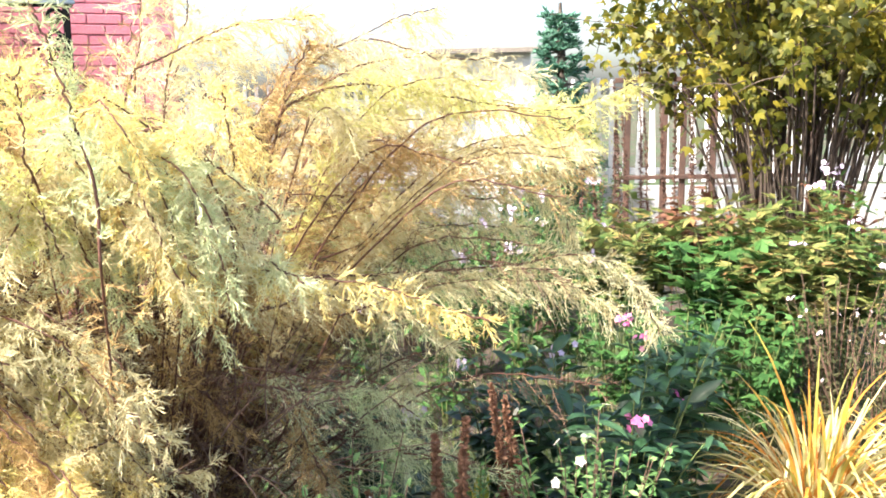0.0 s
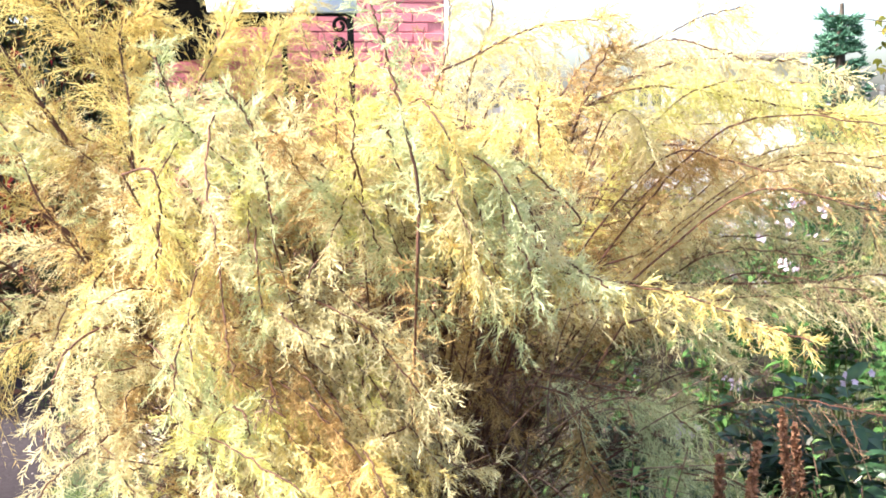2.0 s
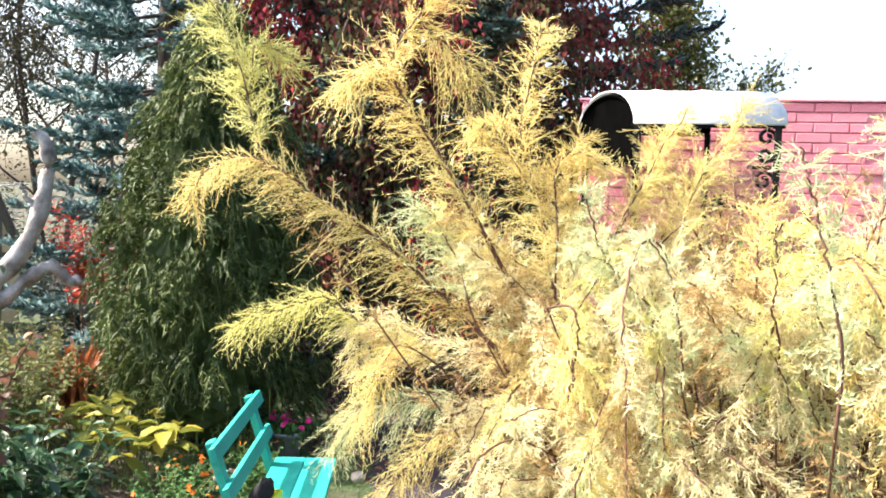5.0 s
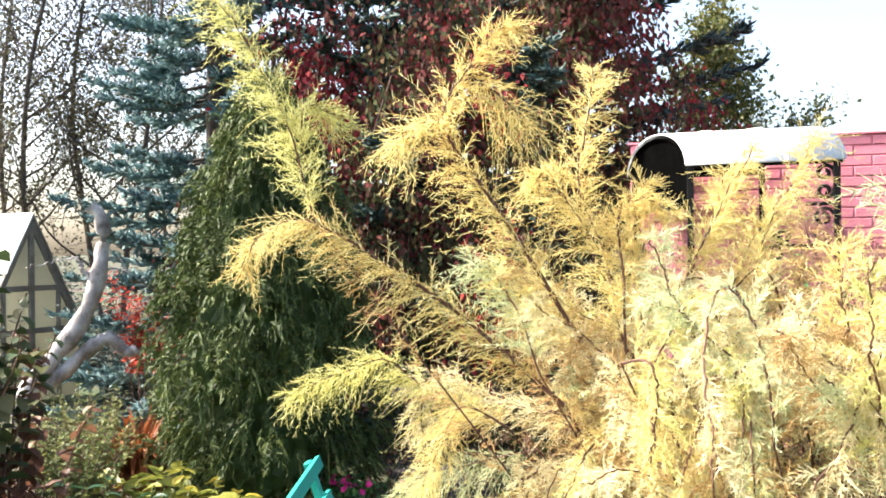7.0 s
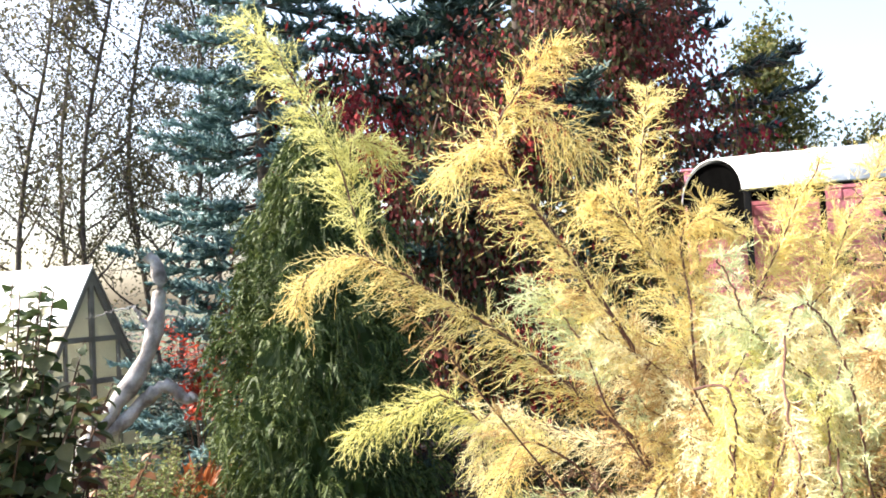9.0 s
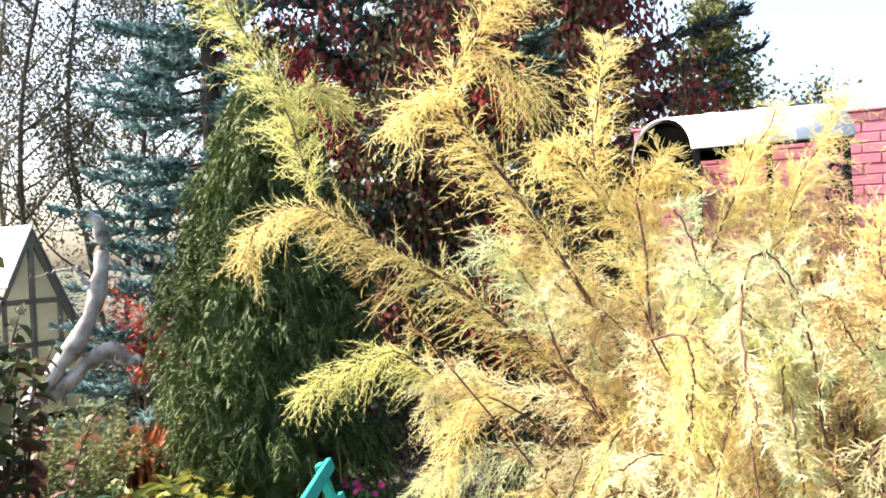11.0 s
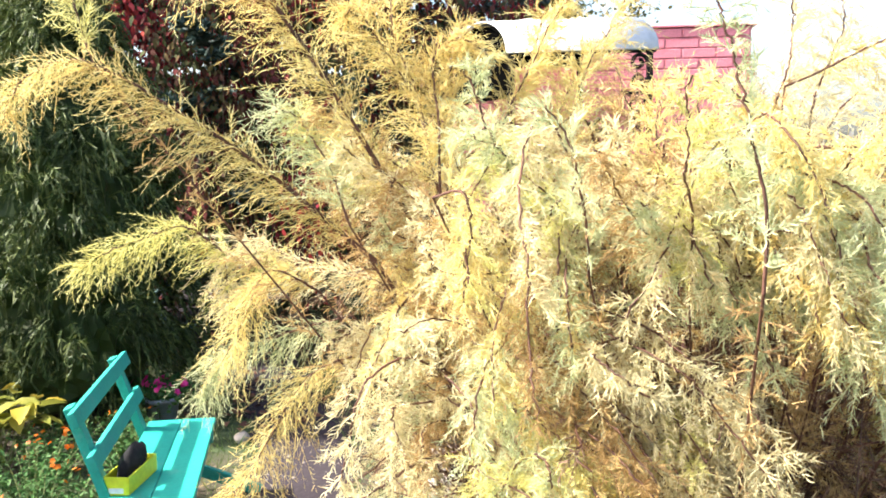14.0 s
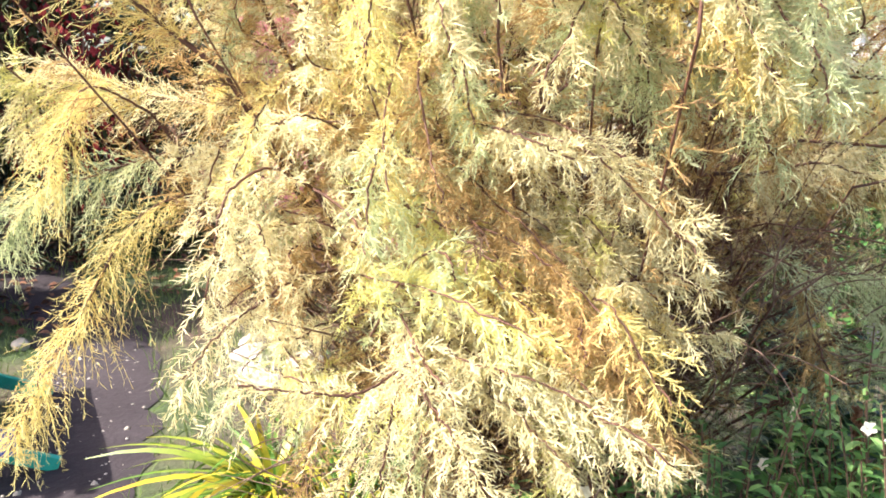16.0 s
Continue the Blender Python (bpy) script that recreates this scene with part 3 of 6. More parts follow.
# ---------------------------------------------------------------- cream gabled shed
def shed():
    h = thing("garden_shed", (-11.3, 3.3, 0), "cream gabled garden shed with white roof", "shed")
    g = Vector((0.93, 0.36, 0)).normalized()         # faces the camera
    s = Vector((-g.y, g.x, 0))
    C = Vector((-10.75, 3.34, 0))

    def P(a, b, z):
        return C + s * a + g * b + Vector((0, 0, z))

    bm = bmesh.new()
    prof = [(-0.66, 0.25), (0.66, 0.25), (0.66, 1.05), (0.0, 2.29), (-0.66, 1.05)]
    f0 = [bm.verts.new(P(a, 0, z)) for a, z in prof]
    f1 = [bm.verts.new(P(a, -2.2, z)) for a, z in prof]
    bm.faces.new(f0)
    bm.faces.new(f1[::-1])
    for i in range(5):
        j = (i + 1) % 5
        bm.faces.new((f0[i], f1[i], f1[j], f0[j]))
    bmesh.ops.recalc_face_normals(bm, faces=bm.faces)
    under(part("wall", bm, M_CREAM_BOARD, None, "cream translucent panelled gable"), h)
    for sg in (-1, 1):
        bm = bmesh.new()
        w = 0.75 if sg > 0 else 0.34
        z1 = 2.33 - w * 1.88
        a = [P(0, 0.06, 2.33), P(sg * w, 0.06, z1), P(sg * w, -2.4, z1), P(0, -2.4, 2.33)]
        n = Vector((0, 0, 1)) * 0.04
        lo = [bm.verts.new(p) for p in a]
        hi = [bm.verts.new(p + n) for p in a]
        bm.faces.new(lo), bm.faces.new(hi[::-1])
        for i in range(4):
            bm.faces.new((lo[i], lo[(i + 1) % 4], hi[(i + 1) % 4], hi[i]))
        bmesh.ops.recalc_face_normals(bm, faces=bm.faces)
        under(part("roof", bm, M_WHITE_SHEET if sg < 0 else M_GREY_WOOD, None, "white sheet roof slope" if sg < 0 else "grey boarded roof slope"), h)

    def batten(a0, z0, a1, z1, w=0.05):
        p, q = P(a0, 0.015, z0), P(a1, 0.015, z1)
        m = frame_m((p + q) / 2, q - p, tuple(g))
        under(part("batten", box(((q - p).length, 0.05, w), m, 0.004), M_GREY_WOOD), h)

    batten(0.0, 0.25, 0.0, 2.24, 0.06)
    batten(-0.42, 1.52, 0.42, 1.52, 0.06)
    batten(-0.64, 1.05, 0, 2.26, 0.06)
    batten(0.64, 1.05, 0, 2.26, 0.06)
    batten(0.36, 0.25, 0.36, 1.5, 0.04)
    batten(-0.36, 0.25, -0.36, 1.5, 0.04)
    batten(-0.64, 1.04, 0.64, 1.04, 0.06)


shed()


# ---------------------------------------------------------------- trees
def grow(base, height, lean, spread, nlimb, s, tips, r0, first=0.25, k=14):
    """A trunk with limbs and twigs; twig ends go to tips."""
    p = [np.array(base) + np.array((lean[0] * f ** 1.3 + 0.26 * math.sin(7 * f + lean[0] * 9), lean[1] * f ** 1.3 + 0.26 * math.sin(6 * f + lean[1] * 7), height * f)) for f in np.linspace(0, 1, 6)]
    tr = catmull(p, 24)
    s.tubes(tr[None], np.linspace(r0, r0 * 0.15, 24)[None], 7)
    for i in range(nlimb):
        f = first + (1 - first) * (i + rng.uniform(0, 1)) / nlimb
        a = tr[min(23, int(f * 23))]
        az = rng.uniform(0, 2 * math.pi)
        ln = spread * (1.05 - 0.65 * f) * rng.uniform(0.6, 1.1)
        rise = rng.uniform(0.7, 1.7) * ln
        e = a + np.array((math.sin(az) * ln, math.cos(az) * ln, rise))
        m = a + np.array((math.sin(az) * ln * .55, math.cos(az) * ln * .55, rise * .35)) + rng.normal(size=3) * 0.06 * ln
        lc = catmull([a, m, e], k)
        r1 = r0 * 0.42 * (1.05 - f)
        s.tubes(lc[None], np.linspace(r1 + .006, 0.005, k)[None], 5)
        for j in range(10):
            b = lc[int(rng.uniform(0.25, 1) * (k - 1))]
            d = unit(rng.normal(size=3) + unit(e - a) * 0.8 + (0, 0, 0.3))
            tl = spread * rng.uniform(0.18, 0.42)
            tc = catmull([b, b + d * tl * .5 + rng.normal(size=3) * .05 * tl, b + d * tl + (0, 0, .1 * tl)], 5)
            s.tubes(tc[None], np.linspace(0.010, 0.003, 5)[None], 3)
            tips.append(tc)


def leafy(tips, n, L, W, jit, down=0.3):
    t = np.concatenate(tips)
    c = t[rng.integers(0, len(t), n)] + rng.normal(size=(n, 3)) * jit
    a = rand_unit(n) + (0, 0, -down)
    return c, a, rand_unit(n), L * rng.uniform(0.6, 1.2, n), W * rng.uniform(0.6, 1.2, n)


def leaf_tree(name, base, height, lean, spread, nlimb, nleaf, mat, label, r0=0.11, L=0.10, W=0.07, jit=0.10, group="", first=0.25):
    t = thing(name, base, label, "tree", group)
    s, tips = Soup(), []
    grow((0, 0, 0), height, lean, spread, nlimb, s, tips, r0, first)
    s.build("trunk", M_BARK, t, smooth=True)
    s = Soup()
    s.small_leaves(*leafy(tips, nleaf, L, W, jit))
    s.build("crown", mat, t)
    return t


BIRCH = "slender half-bare tree with sparse olive autumn leaves"
for i, (x, y, h, ln, n) in enumerate(((-16.9, 4.3, 10.5, (-.5, .5), 3200), (-16.2, 5.2, 11.5, (.3, .4), 3600), (-16.9, 6.3, 11, (.2, .3), 3400), (-15.6, 6.7, 10, (.4, -.2), 3000),
                                       (-19.5, 3.4, 11, (.0, .3), 3000), (-20.5, 6.0, 12, (.4, .3), 3200), (-18.5, 8.3, 11, (.4, .3), 3000), (-21, 9.5, 11, (.2, 0), 2600))):
    leaf_tree("birch_tree", (x, y, 0.2), h, ln, 1.9, 34, int(n * 2.3), M_BIRCH_LEAF, BIRCH, 0.06, 0.075, 0.05, 0.22, "bare trees behind the shed", 0.16)
leaf_tree("young_tree", (-8.35, 14.0, 0.2), 5.5, (.1, 0), 1.25, 28, 9000, M_TREE_LEAF, "leafy tree turning olive and yellow behind the house", 0.10, 0.11, 0.07, 0.14)
leaf_tree("young_tree", (-7.45, 14.6, 0.2), 3.9, (.1, 0), 0.8, 18, 2600, M_TREE_LEAF, "smaller leafy tree with thin pale crown", 0.07, 0.10, 0.06, 0.13)


def spruce(name, base, height, radius, mat, label, whorls, per, twig=0.22, start=0.3, power=0.75, needle=0.05, per_twig=14, dense=1.0):
    t = thing(name, base, label, "spruce")
    s, nd = Soup(), Soup()
    s.tubes(catmull([(0, 0, 0), (0.03, 0, height * .5), (0, 0, height)], 16)[None], np.linspace(0.16, 0.02, 16)[None], 8)
    c, d = [], []
    for w in range(whorls):
        zw = start + (height - start) * w / whorls
        z = zw
        R = radius * (1 - (z - start) / (height - start + .2)) ** power
        for i in range(per):
            az = 2 * math.pi * (i + rng.uniform(-.3, .3)) / per + w * 1.3
            z = zw + rng.uniform(-0.5, 0.5) * (height - start) / whorls
            r = R * rng.uniform(0.75, 1.1)
            o = np.array((math.sin(az), math.cos(az), 0))
            sag = 0.16 * r
            lc = catmull([(0, 0, z), o * r * .5 + (0, 0, z - sag * .6), o * r + (0, 0, z - sag * .5 + 0.06 * r)], 12)
            bg = Soup()
            bg.tubes(lc[None], np.linspace(0.022, 0.005, 12)[None], 5)
            bg.build("bough", M_BARK, t, smooth=True)
            nt = int((10 + 26 * r) * dense)
            f = rng.uniform(0.22, 1.0, nt)
            b = np.stack([np.interp(f, np.linspace(0, 1, 12), lc[:, j]) for j in range(3)], 1)
            side = np.array((o[1], -o[0], 0))
            sg = np.where(np.arange(nt) % 2, 1, -1)[:, None]
            dd = unit(o * 0.75 + side * sg * rng.uniform(.3, 1.0, (nt, 1)) + rng.normal(size=(nt, 3)) * 0.3 + (0, 0, 0.18))
            lt = twig * (0.6 + 0.9 * (1 - f)) * rng.uniform(.7, 1.2, nt)
            # twigs fork once
            c.append(b), d.append(dd * lt[:, None])
            b2 = b + dd * lt[:, None] * 0.45
            dd2 = unit(dd + rng.normal(size=(nt, 3)) * 0.6)
            c.append(b2), d.append(dd2 * lt[:, None] * 0.6)
    c, d = np.concatenate(c), np.concatenate(d)
    n = len(c)
    # each twig is a close brush: a furry core and needles standing off it
    nd.tubes(c[:, None] + d[:, None] * np.array([0, .4, 1.0])[None, :, None], needle * np.array([.25, .40, .14]), 3)
    m = per_twig
    q = (np.arange(m)[None] + rng.uniform(0, 1, (n, m))) / m
    at = c[:, None] + d[:, None] * q[..., None]
    du = unit(d)[:, None]
    nv = rng.normal(size=(n, m, 3))
    nv = unit(nv - (nv * du).sum(-1, keepdims=True) * du)
    nv[..., 2] = np.abs(nv[..., 2]) * 0.9 - 0.1
    e = at + (nv * 0.75 + du * 0.65) * needle
    P = np.stack([at, e], 2).reshape(n * m, 2, 3)
    nd.ribbons(P, needle * np.array([0.30, 0.12]), unit(np.cross(P[:, 1] - P[:, 0], rand_unit(n * m))))
    s.build("trunk", M_BARK, t, smooth=True)
    nd.build("crown", mat, t)
    return t


spruce("blue_spruce", (-8.45, 4.40, 0.1), 6.6, 1.75, M_SPRUCE_BLUE, "blue spruce with dense silvery needles", 17, 9, 0.155, 0.12, 0.6, 0.05, 5, 1.5)
spruce("dark_spruce", (-7.75, 7.45, 0.1), 11.5, 3.75, M_SPRUCE_DARK, "tall dark spruce overgrown with red creeper", 23, 9, 0.25, 0.8, 0.6, 0.07, 4, 0.78)
# second spruce, added as a dark backing to close sky holes in the first
spruce("dark_spruce", (-9.9, 9.6, 0.1), 11.0, 3.2, M_SPRUCE_DARK, "added dark spruce backing that closes the sky gaps behind the creeper", 16, 8, 0.5, 0.8, 0.6, 0.14, 3, 0.34)
spruce("small_conifer", (0.78, 10.9, 0.15), 2.75, 0.60, M_CONIFER, "small blue-green conifer beside the white fence", 13, 8, 0.16, 0.2, 0.8, 0.05, 7, 0.5)


# ---------------------------------------------------------------- creeper over the spruce
def creeper():
    t = thing("virginia_creeper", (-6.9, 6.1, 0.1), "crimson and green creeper hanging in curtains over the spruce", "creeper")
    s, v = Soup(), Soup()
    g, br = Soup(), Soup()
    for i in range(185):
        # hanging strands on the side of the spruce that faces the garden
        az = rng.uniform(-0.85, 0.95)
        out = Vector((0.75, -0.66, 0))
        sd = Vector((0.66, 0.75, 0))
        R = 2.40 + 0.28 * rng.normal()
        z1 = rng.uniform(1.4, 4.5 if az < 0 else 5.5)
        R *= 1.0 - 0.05 * max(0, z1 - 3)
        c = Vector((-7.75, 7.45, 0)) + out * (R * math.cos(az)) + sd * (R * (1.30 - 0.14 * max(0, z1 - 2.6)) * math.sin(az) - 0.12)
        ln = rng.uniform(0.7, 1.5)
        p0 = np.array((c.x + 6.9, c.y - 6.1, z1 - .1))
        e = p0 + np.array((0.15 * rng.normal(), 0.15 * rng.normal(), -min(ln, z1 - 0.9)))
        mid = (p0 + e) / 2 + np.array((out.x, out.y, 0)) * 0.12
        lc = catmull([p0, mid, e], 10)
        v.tubes(lc[None], np.linspace(.008, .003, 10)[None], 4)
        n = int(190 * ln)
        f = rng.integers(0, 10, n)
        C = lc[f] + rng.normal(size=(n, 3)) * 0.16
        A = np.array((out.x, out.y, 0)) * 0.35 + rng.normal(size=(n, 3)) * 0.35 + (0, 0, -0.9)
        N = np.array((out.x, out.y, 0.35)) + rng.normal(size=(n, 3)) * 0.6
        (br if (z1 > 3.2 and az < -0.25 and i % 5 < 2) or i % 12 == 0 else g if (i % 3 == 0 or (z1 < 2.8 and i % 2)) else s).small_leaves(C, A, N, 0.088 * rng.uniform(.5, 1.2, n), 0.042 * rng.uniform(.6, 1.2, n))
    v.build("vine", M_STEM, t)
    s.build("red_leaves", M_CREEPER, t, "dull maroon autumn leaves")
    br.build("scarlet_leaves", M_CREEPER_BRIGHT, t, "bright scarlet leaves")
    g.build("green_leaves", M_CREEPER_GREEN, t, "dull green leaves")


creeper()


# ---------------------------------------------------------------- columnar juniper
def juniper(base, height, radius):
    t = thing("columnar_juniper", base, "dense dark green columnar juniper with hanging sprays", "juniper")
    s = Soup()
    s.tubes(catmull([(0, 0, 0), (0, 0.02, height * .5), (0, 0, height * .93)], 8)[None], np.linspace(.07, .01, 8)[None], 7)
    s.build("trunk", M_BARK, t)
    n = 7500
    tuft = rng.integers(0, 900, n)
    f = (rng.uniform(0, 1, 900) ** 0.9)[tuft]
    prof = np.interp(f, [0, .1, .3, .55, .8, .93, 1], [.78, .95, 1, .88, .52, .25, .04]) * radius
    az = rng.uniform(0, 2 * math.pi, 900)[tuft]
    lump = 1 + 0.10 * np.sin(5 * az + 18 * f) + 0.08 * np.sin(9 * az - 23 * f) + 0.05 * np.sin(17 * az + 41 * f)
    dep = (1.08 - 0.34 * rng.uniform(0, 1, 900) ** 1.6)[tuft]
    r = prof * lump * dep
    p = np.stack([np.sin(az) * r, np.cos(az) * r, 0.08 + f * height * 0.97], 1) + rng.normal(size=(n, 3)) * (.03, .03, .045)
    o = np.stack([np.sin(az), np.cos(az), np.zeros(n)], 1)
    d = unit(o * 0.7 + rng.normal(size=(900, 3))[tuft] * 0.5 + rng.normal(size=(n, 3)) * 0.35 + np.stack([0 * f, 0 * f, 0.15 + 0.8 * f], 1))
    L = rng.uniform(0.07, 0.17, n)
    k = np.linspace(0, 1, 5)
    ax = p[:, None] + d[:, None] * (L[:, None] * k)[..., None] + DOWN0 * (L * 1.0)[:, None, None] * (k ** 2)[None, :, None]
    s = Soup()
    s.ribbons(ax, np.array([.018, .018, .015, .011, .004]), rand_unit(n))
    m = 11
    q = (np.arange(m)[None] + rng.uniform(0, 1, (n, m))) / m
    at = p[:, None] + d[:, None] * (L[:, None] * q)[..., None] + DOWN0 * ((L * 1.0)[:, None] * q ** 2)[..., None]
    dd = unit(d[:, None] * 0.8 + rng.normal(size=(n, m, 3)) * 0.5 + DOWN0 * (1.4 * q)[..., None])
    l = rng.uniform(.03, .075, (n, m)) * (1 - .4 * q)
    P = np.stack([at, at + dd * l[..., None] + DOWN0 * (l * .25)[..., None]], 2).reshape(n * m, 2, 3)
    s.ribbons(P, np.array([.012, .004]), rand_unit(n * m))
    s.build("crown", M_JUNIPER, t)
    # the close inner growth that no light passes
    bm = bmesh.new()
    bmesh.ops.create_icosphere(bm, subdivisions=5, radius=1)
    for v in bm.verts:
        f = min(max((v.co.z + 1) / 2, 0), 1)
        r = float(np.interp(f, [0, .1, .3, .55, .8, .93, 1], [.70, .95, 1, .88, .52, .25, .02])) * radius * 0.72
        k = 1 + .22 * noise.noise(v.co * 9)
        h = math.hypot(v.co.x, v.co.y) or 1
        v.co = Vector((v.co.x / h * r * k * min(1, h * 3), v.co.y / h * r * k * min(1, h * 3), .05 + f * height * .93))
    part("inner_growth", bm, M_JUNIPER, t)


DOWN0 = np.array((0, 0, -1.0))
juniper((-5.98, 3.50, 0.0), 3.15, 0.72)


# ---------------------------------------------------------------- the bench and what stands on it
def bench():
    O = Vector((-3.135, 2.297, 0))
    l = Vector((-0.725, 0.689, 0)).normalized()
    w = Vector((-l.y, l.x, 0))
    t = thing("garden_bench", tuple(O), "turquoise painted wooden garden bench with slatted back", "bench")
    up = Vector((0, 0, 1))

    def P(a, b, z):
        return O + l * a + w * b + up * z

    def board(name, p, q, wd, th, side, mat=M_TEAL, bev=0.006):
        d = q - p
        x = d.normalized()
        y = (side - x * side.dot(x)).normalized()
        z = x.cross(y)
        c = (p + q) / 2
        m = Matrix(((x.x, y.x, z.x, c.x), (x.y, y.y, z.y, c.y), (x.z, y.z, z.z, c.z), (0, 0, 0, 1)))
        return under(part(name, box((d.length, wd, th), m, bev, 2), mat), t)

    Ls = 1.13
    for i, b in enumerate((0.082, 0.250)):
        board("seat_plank", P(-0.01 + 0.004 * i, b, 0.403), P(Ls, b, 0.403), 0.166, 0.034, w)
    lean = (w * 0.13 + up * 0.36)
    n = lean.normalized()
    for z, f in ((0.73, 1.0), (0.565, 0.52)):
        p = P(-0.03, 0.33, 0.40) + lean * f - w * 0.03
        board("back_slat", p, p + l * (Ls + 0.02 - 0.04 * (f < 1)), 0.066, 0.028, n)
    for a in (0.10, Ls - 0.14):
        board("back_post", P(a, 0.27, 0.18), P(a, 0.33, 0.40) + lean * 1.08, 0.075, 0.04, l)
        board("leg", P(a + .045, 0.30, 0.0), P(a + .045, 0.20, 0.39), 0.09, 0.04, l)
        board("apron", P(a + .0, 0.14, 0.30), P(a + .0, 0.33, 0.30), 0.16, 0.03, up)
        board("cross_beam", P(a + .085, 0.01, 0.345), P(a + .085, 0.33, 0.345), 0.08, 0.035, up)
        board("foot_beam", P(a + .085, -0.22, 0.03), P(a + .085, 0.26, 0.24), 0.06, 0.035, up)
    board("stretcher", P(0.14, 0.16, 0.16), P(Ls - 0.10, 0.16, 0.16), 0.08, 0.03, up)
    # yellow box with a black bag
    bx = thing("yellow_box", tuple(P(0.02, 0.24, 0.42)), "open lemon-yellow cardboard box on the bench", "box")
    c0 = Vector((-3.475, 2.247, 0.4215))
    ang = math.degrees(math.atan2(l.y, l.x)) - 17
    for dx, dy, sx, sy, nm in ((0, 0.05, 0.30, 0.006, "side"), (0, -0.05, 0.30, 0.006, "side"), (0.147, 0, 0.006, 0.094, "end"), (-0.147, 0, 0.006, 0.094, "end")):
        m = Matrix.Translation(c0) @ pose(0, 0, 0, 0, 0, ang + 4)
        under(part(nm, box((sx, sy, 0.075), m @ pose(dx, dy, 0.038), 0.002), M_YELLOW_PAINT), bx)
    under(part("base", box((0.288, 0.094, 0.005), Matrix.Translation(c0) @ pose(0, 0, 0.003, 0, 0, ang + 4), 0.001), M_YELLOW_PAINT), bx)
    # label bar on the end
    under(part("label", box((0.002, 0.06, 0.022), Matrix.Translation(c0) @ pose(0, 0, 0, 0, 0, ang + 4) @ pose(-0.1512, 0, 0.02), 0.0005), M_WHITE_PAINT, None, "white label strip"), bx)
    bg = bmesh.new()
    bmesh.ops.create_icosphere(bg, subdivisions=3, radius=1)
    for v in bg.verts:
        k = 1 + 0.22 * noise.noise(v.co * 2.3) + 0.08 * noise.noise(v.co * 6)
        v.co = Vector((v.co.x * 0.125 * k, v.co.y * 0.04 * k, v.co.z * 0.06 * k))
    bmesh.ops.transform(bg, matrix=Matrix.Translation(c0) @ pose(0, 0, 0, 0, 0, ang + 4) @ pose(0.02, 0, 0.085, 0, -12, 0), verts=bg.verts)
    tagged(part("black_pouch", bg, M_BLACK_CLOTH, None, "", True), "crumpled black cloth pouch standing in the yellow box", "pouch")
    # tin on the foot beam
    s = Soup()
    c = P(0.10, -0.05, 0.14)
    s.tubes(np.array([c, c + up * .03, c + up * .09])[None], np.array([[.034, .034, .034]]), 16)
    tin = s.build("paint_tin", M_BLUE_LABEL)
    tagged(tin, "small blue tin resting against the bench leg", "tin")
    # pot of petunias behind the bench
    pt = thing("flower_pot", (-5.24, 3.67, 0), "grey-blue plastic tub of magenta petunias", "flower pot")
    pt.scale = (0.72, 0.72, 0.72)
    bm = bmesh.new()
    prof = [(0.0, 0.0), (0.115, 0.0), (0.155, 0.25), (0.165, 0.25), (0.168, 0.285), (0.150, 0.285), (0.146, 0.25), (0.0, 0.24)]
    vs = [bm.verts.new((r, 0, z)) for r, z in prof]
    es = [bm.edges.new((vs[i], vs[i + 1])) for i in range(len(vs) - 1)]
    bmesh.ops.spin(bm, geom=vs + es, cent=(0, 0, 0), axis=(0, 0, 1), angle=2 * math.pi, steps=28)
    bmesh.ops.remove_doubles(bm, verts=bm.verts, dist=1e-4)
    part("tub", bm, M_BLUE_POT, pt, "", True)
    n = 420
    c = rng.normal(size=(n, 3)) * (.13, .13, .05) + (0, 0, .33)
    s = Soup()
    s.leaves(c, rand_unit(n) + (0, 0, .2), rand_unit(n), .06, .035)
    s.build("leaves", M_GREEN_LEAF, pt)
    flowers(pt, np.stack([rng.normal(size=26) * .14, rng.normal(size=26) * .14, .36 + .09 * rng.uniform(0, 1, 26)], 1), 0.035, M_MAGENTA)


def flowers(parent, C, r, mat, petals=5, name="flower"):
    """Open five-petalled flowers at C, facing up and out."""
    n = len(C)
    out = unit(C * (1, 1, 0) + rng.normal(size=(n, 3)) * 0.05 + (0, -0.02, 0.0)) * 0.7 + (0, -0.35, 0.6) + rng.normal(size=(n, 3)) * 0.25
    out = unit(out)
    a = unit(np.cross(out, rand_unit(n)))
    b = np.cross(out, a)
    for j in range(n):
        s = Soup()
        for i in range(petals):
            t = 2 * math.pi * i / petals
            d = a[j] * math.cos(t) + b[j] * math.sin(t) + out[j] * 0.2
            s.leaves(np.asarray(C)[j:j + 1], d[None], out[j:j + 1], r, r * 0.85, 0.05, 0.1)
        s.build(name, mat, parent)


bench()

# ---------------------------------------------------------------- the tamarisk
ROOT = np.array((-1.15, 2.55, 0.05))
tamarisk = thing("tamarisk_bush", tuple(ROOT), "large tamarisk bush in golden autumn colour with feathery drooping sprays", "bush")
DOWN = np.array((0, 0, -1.0))


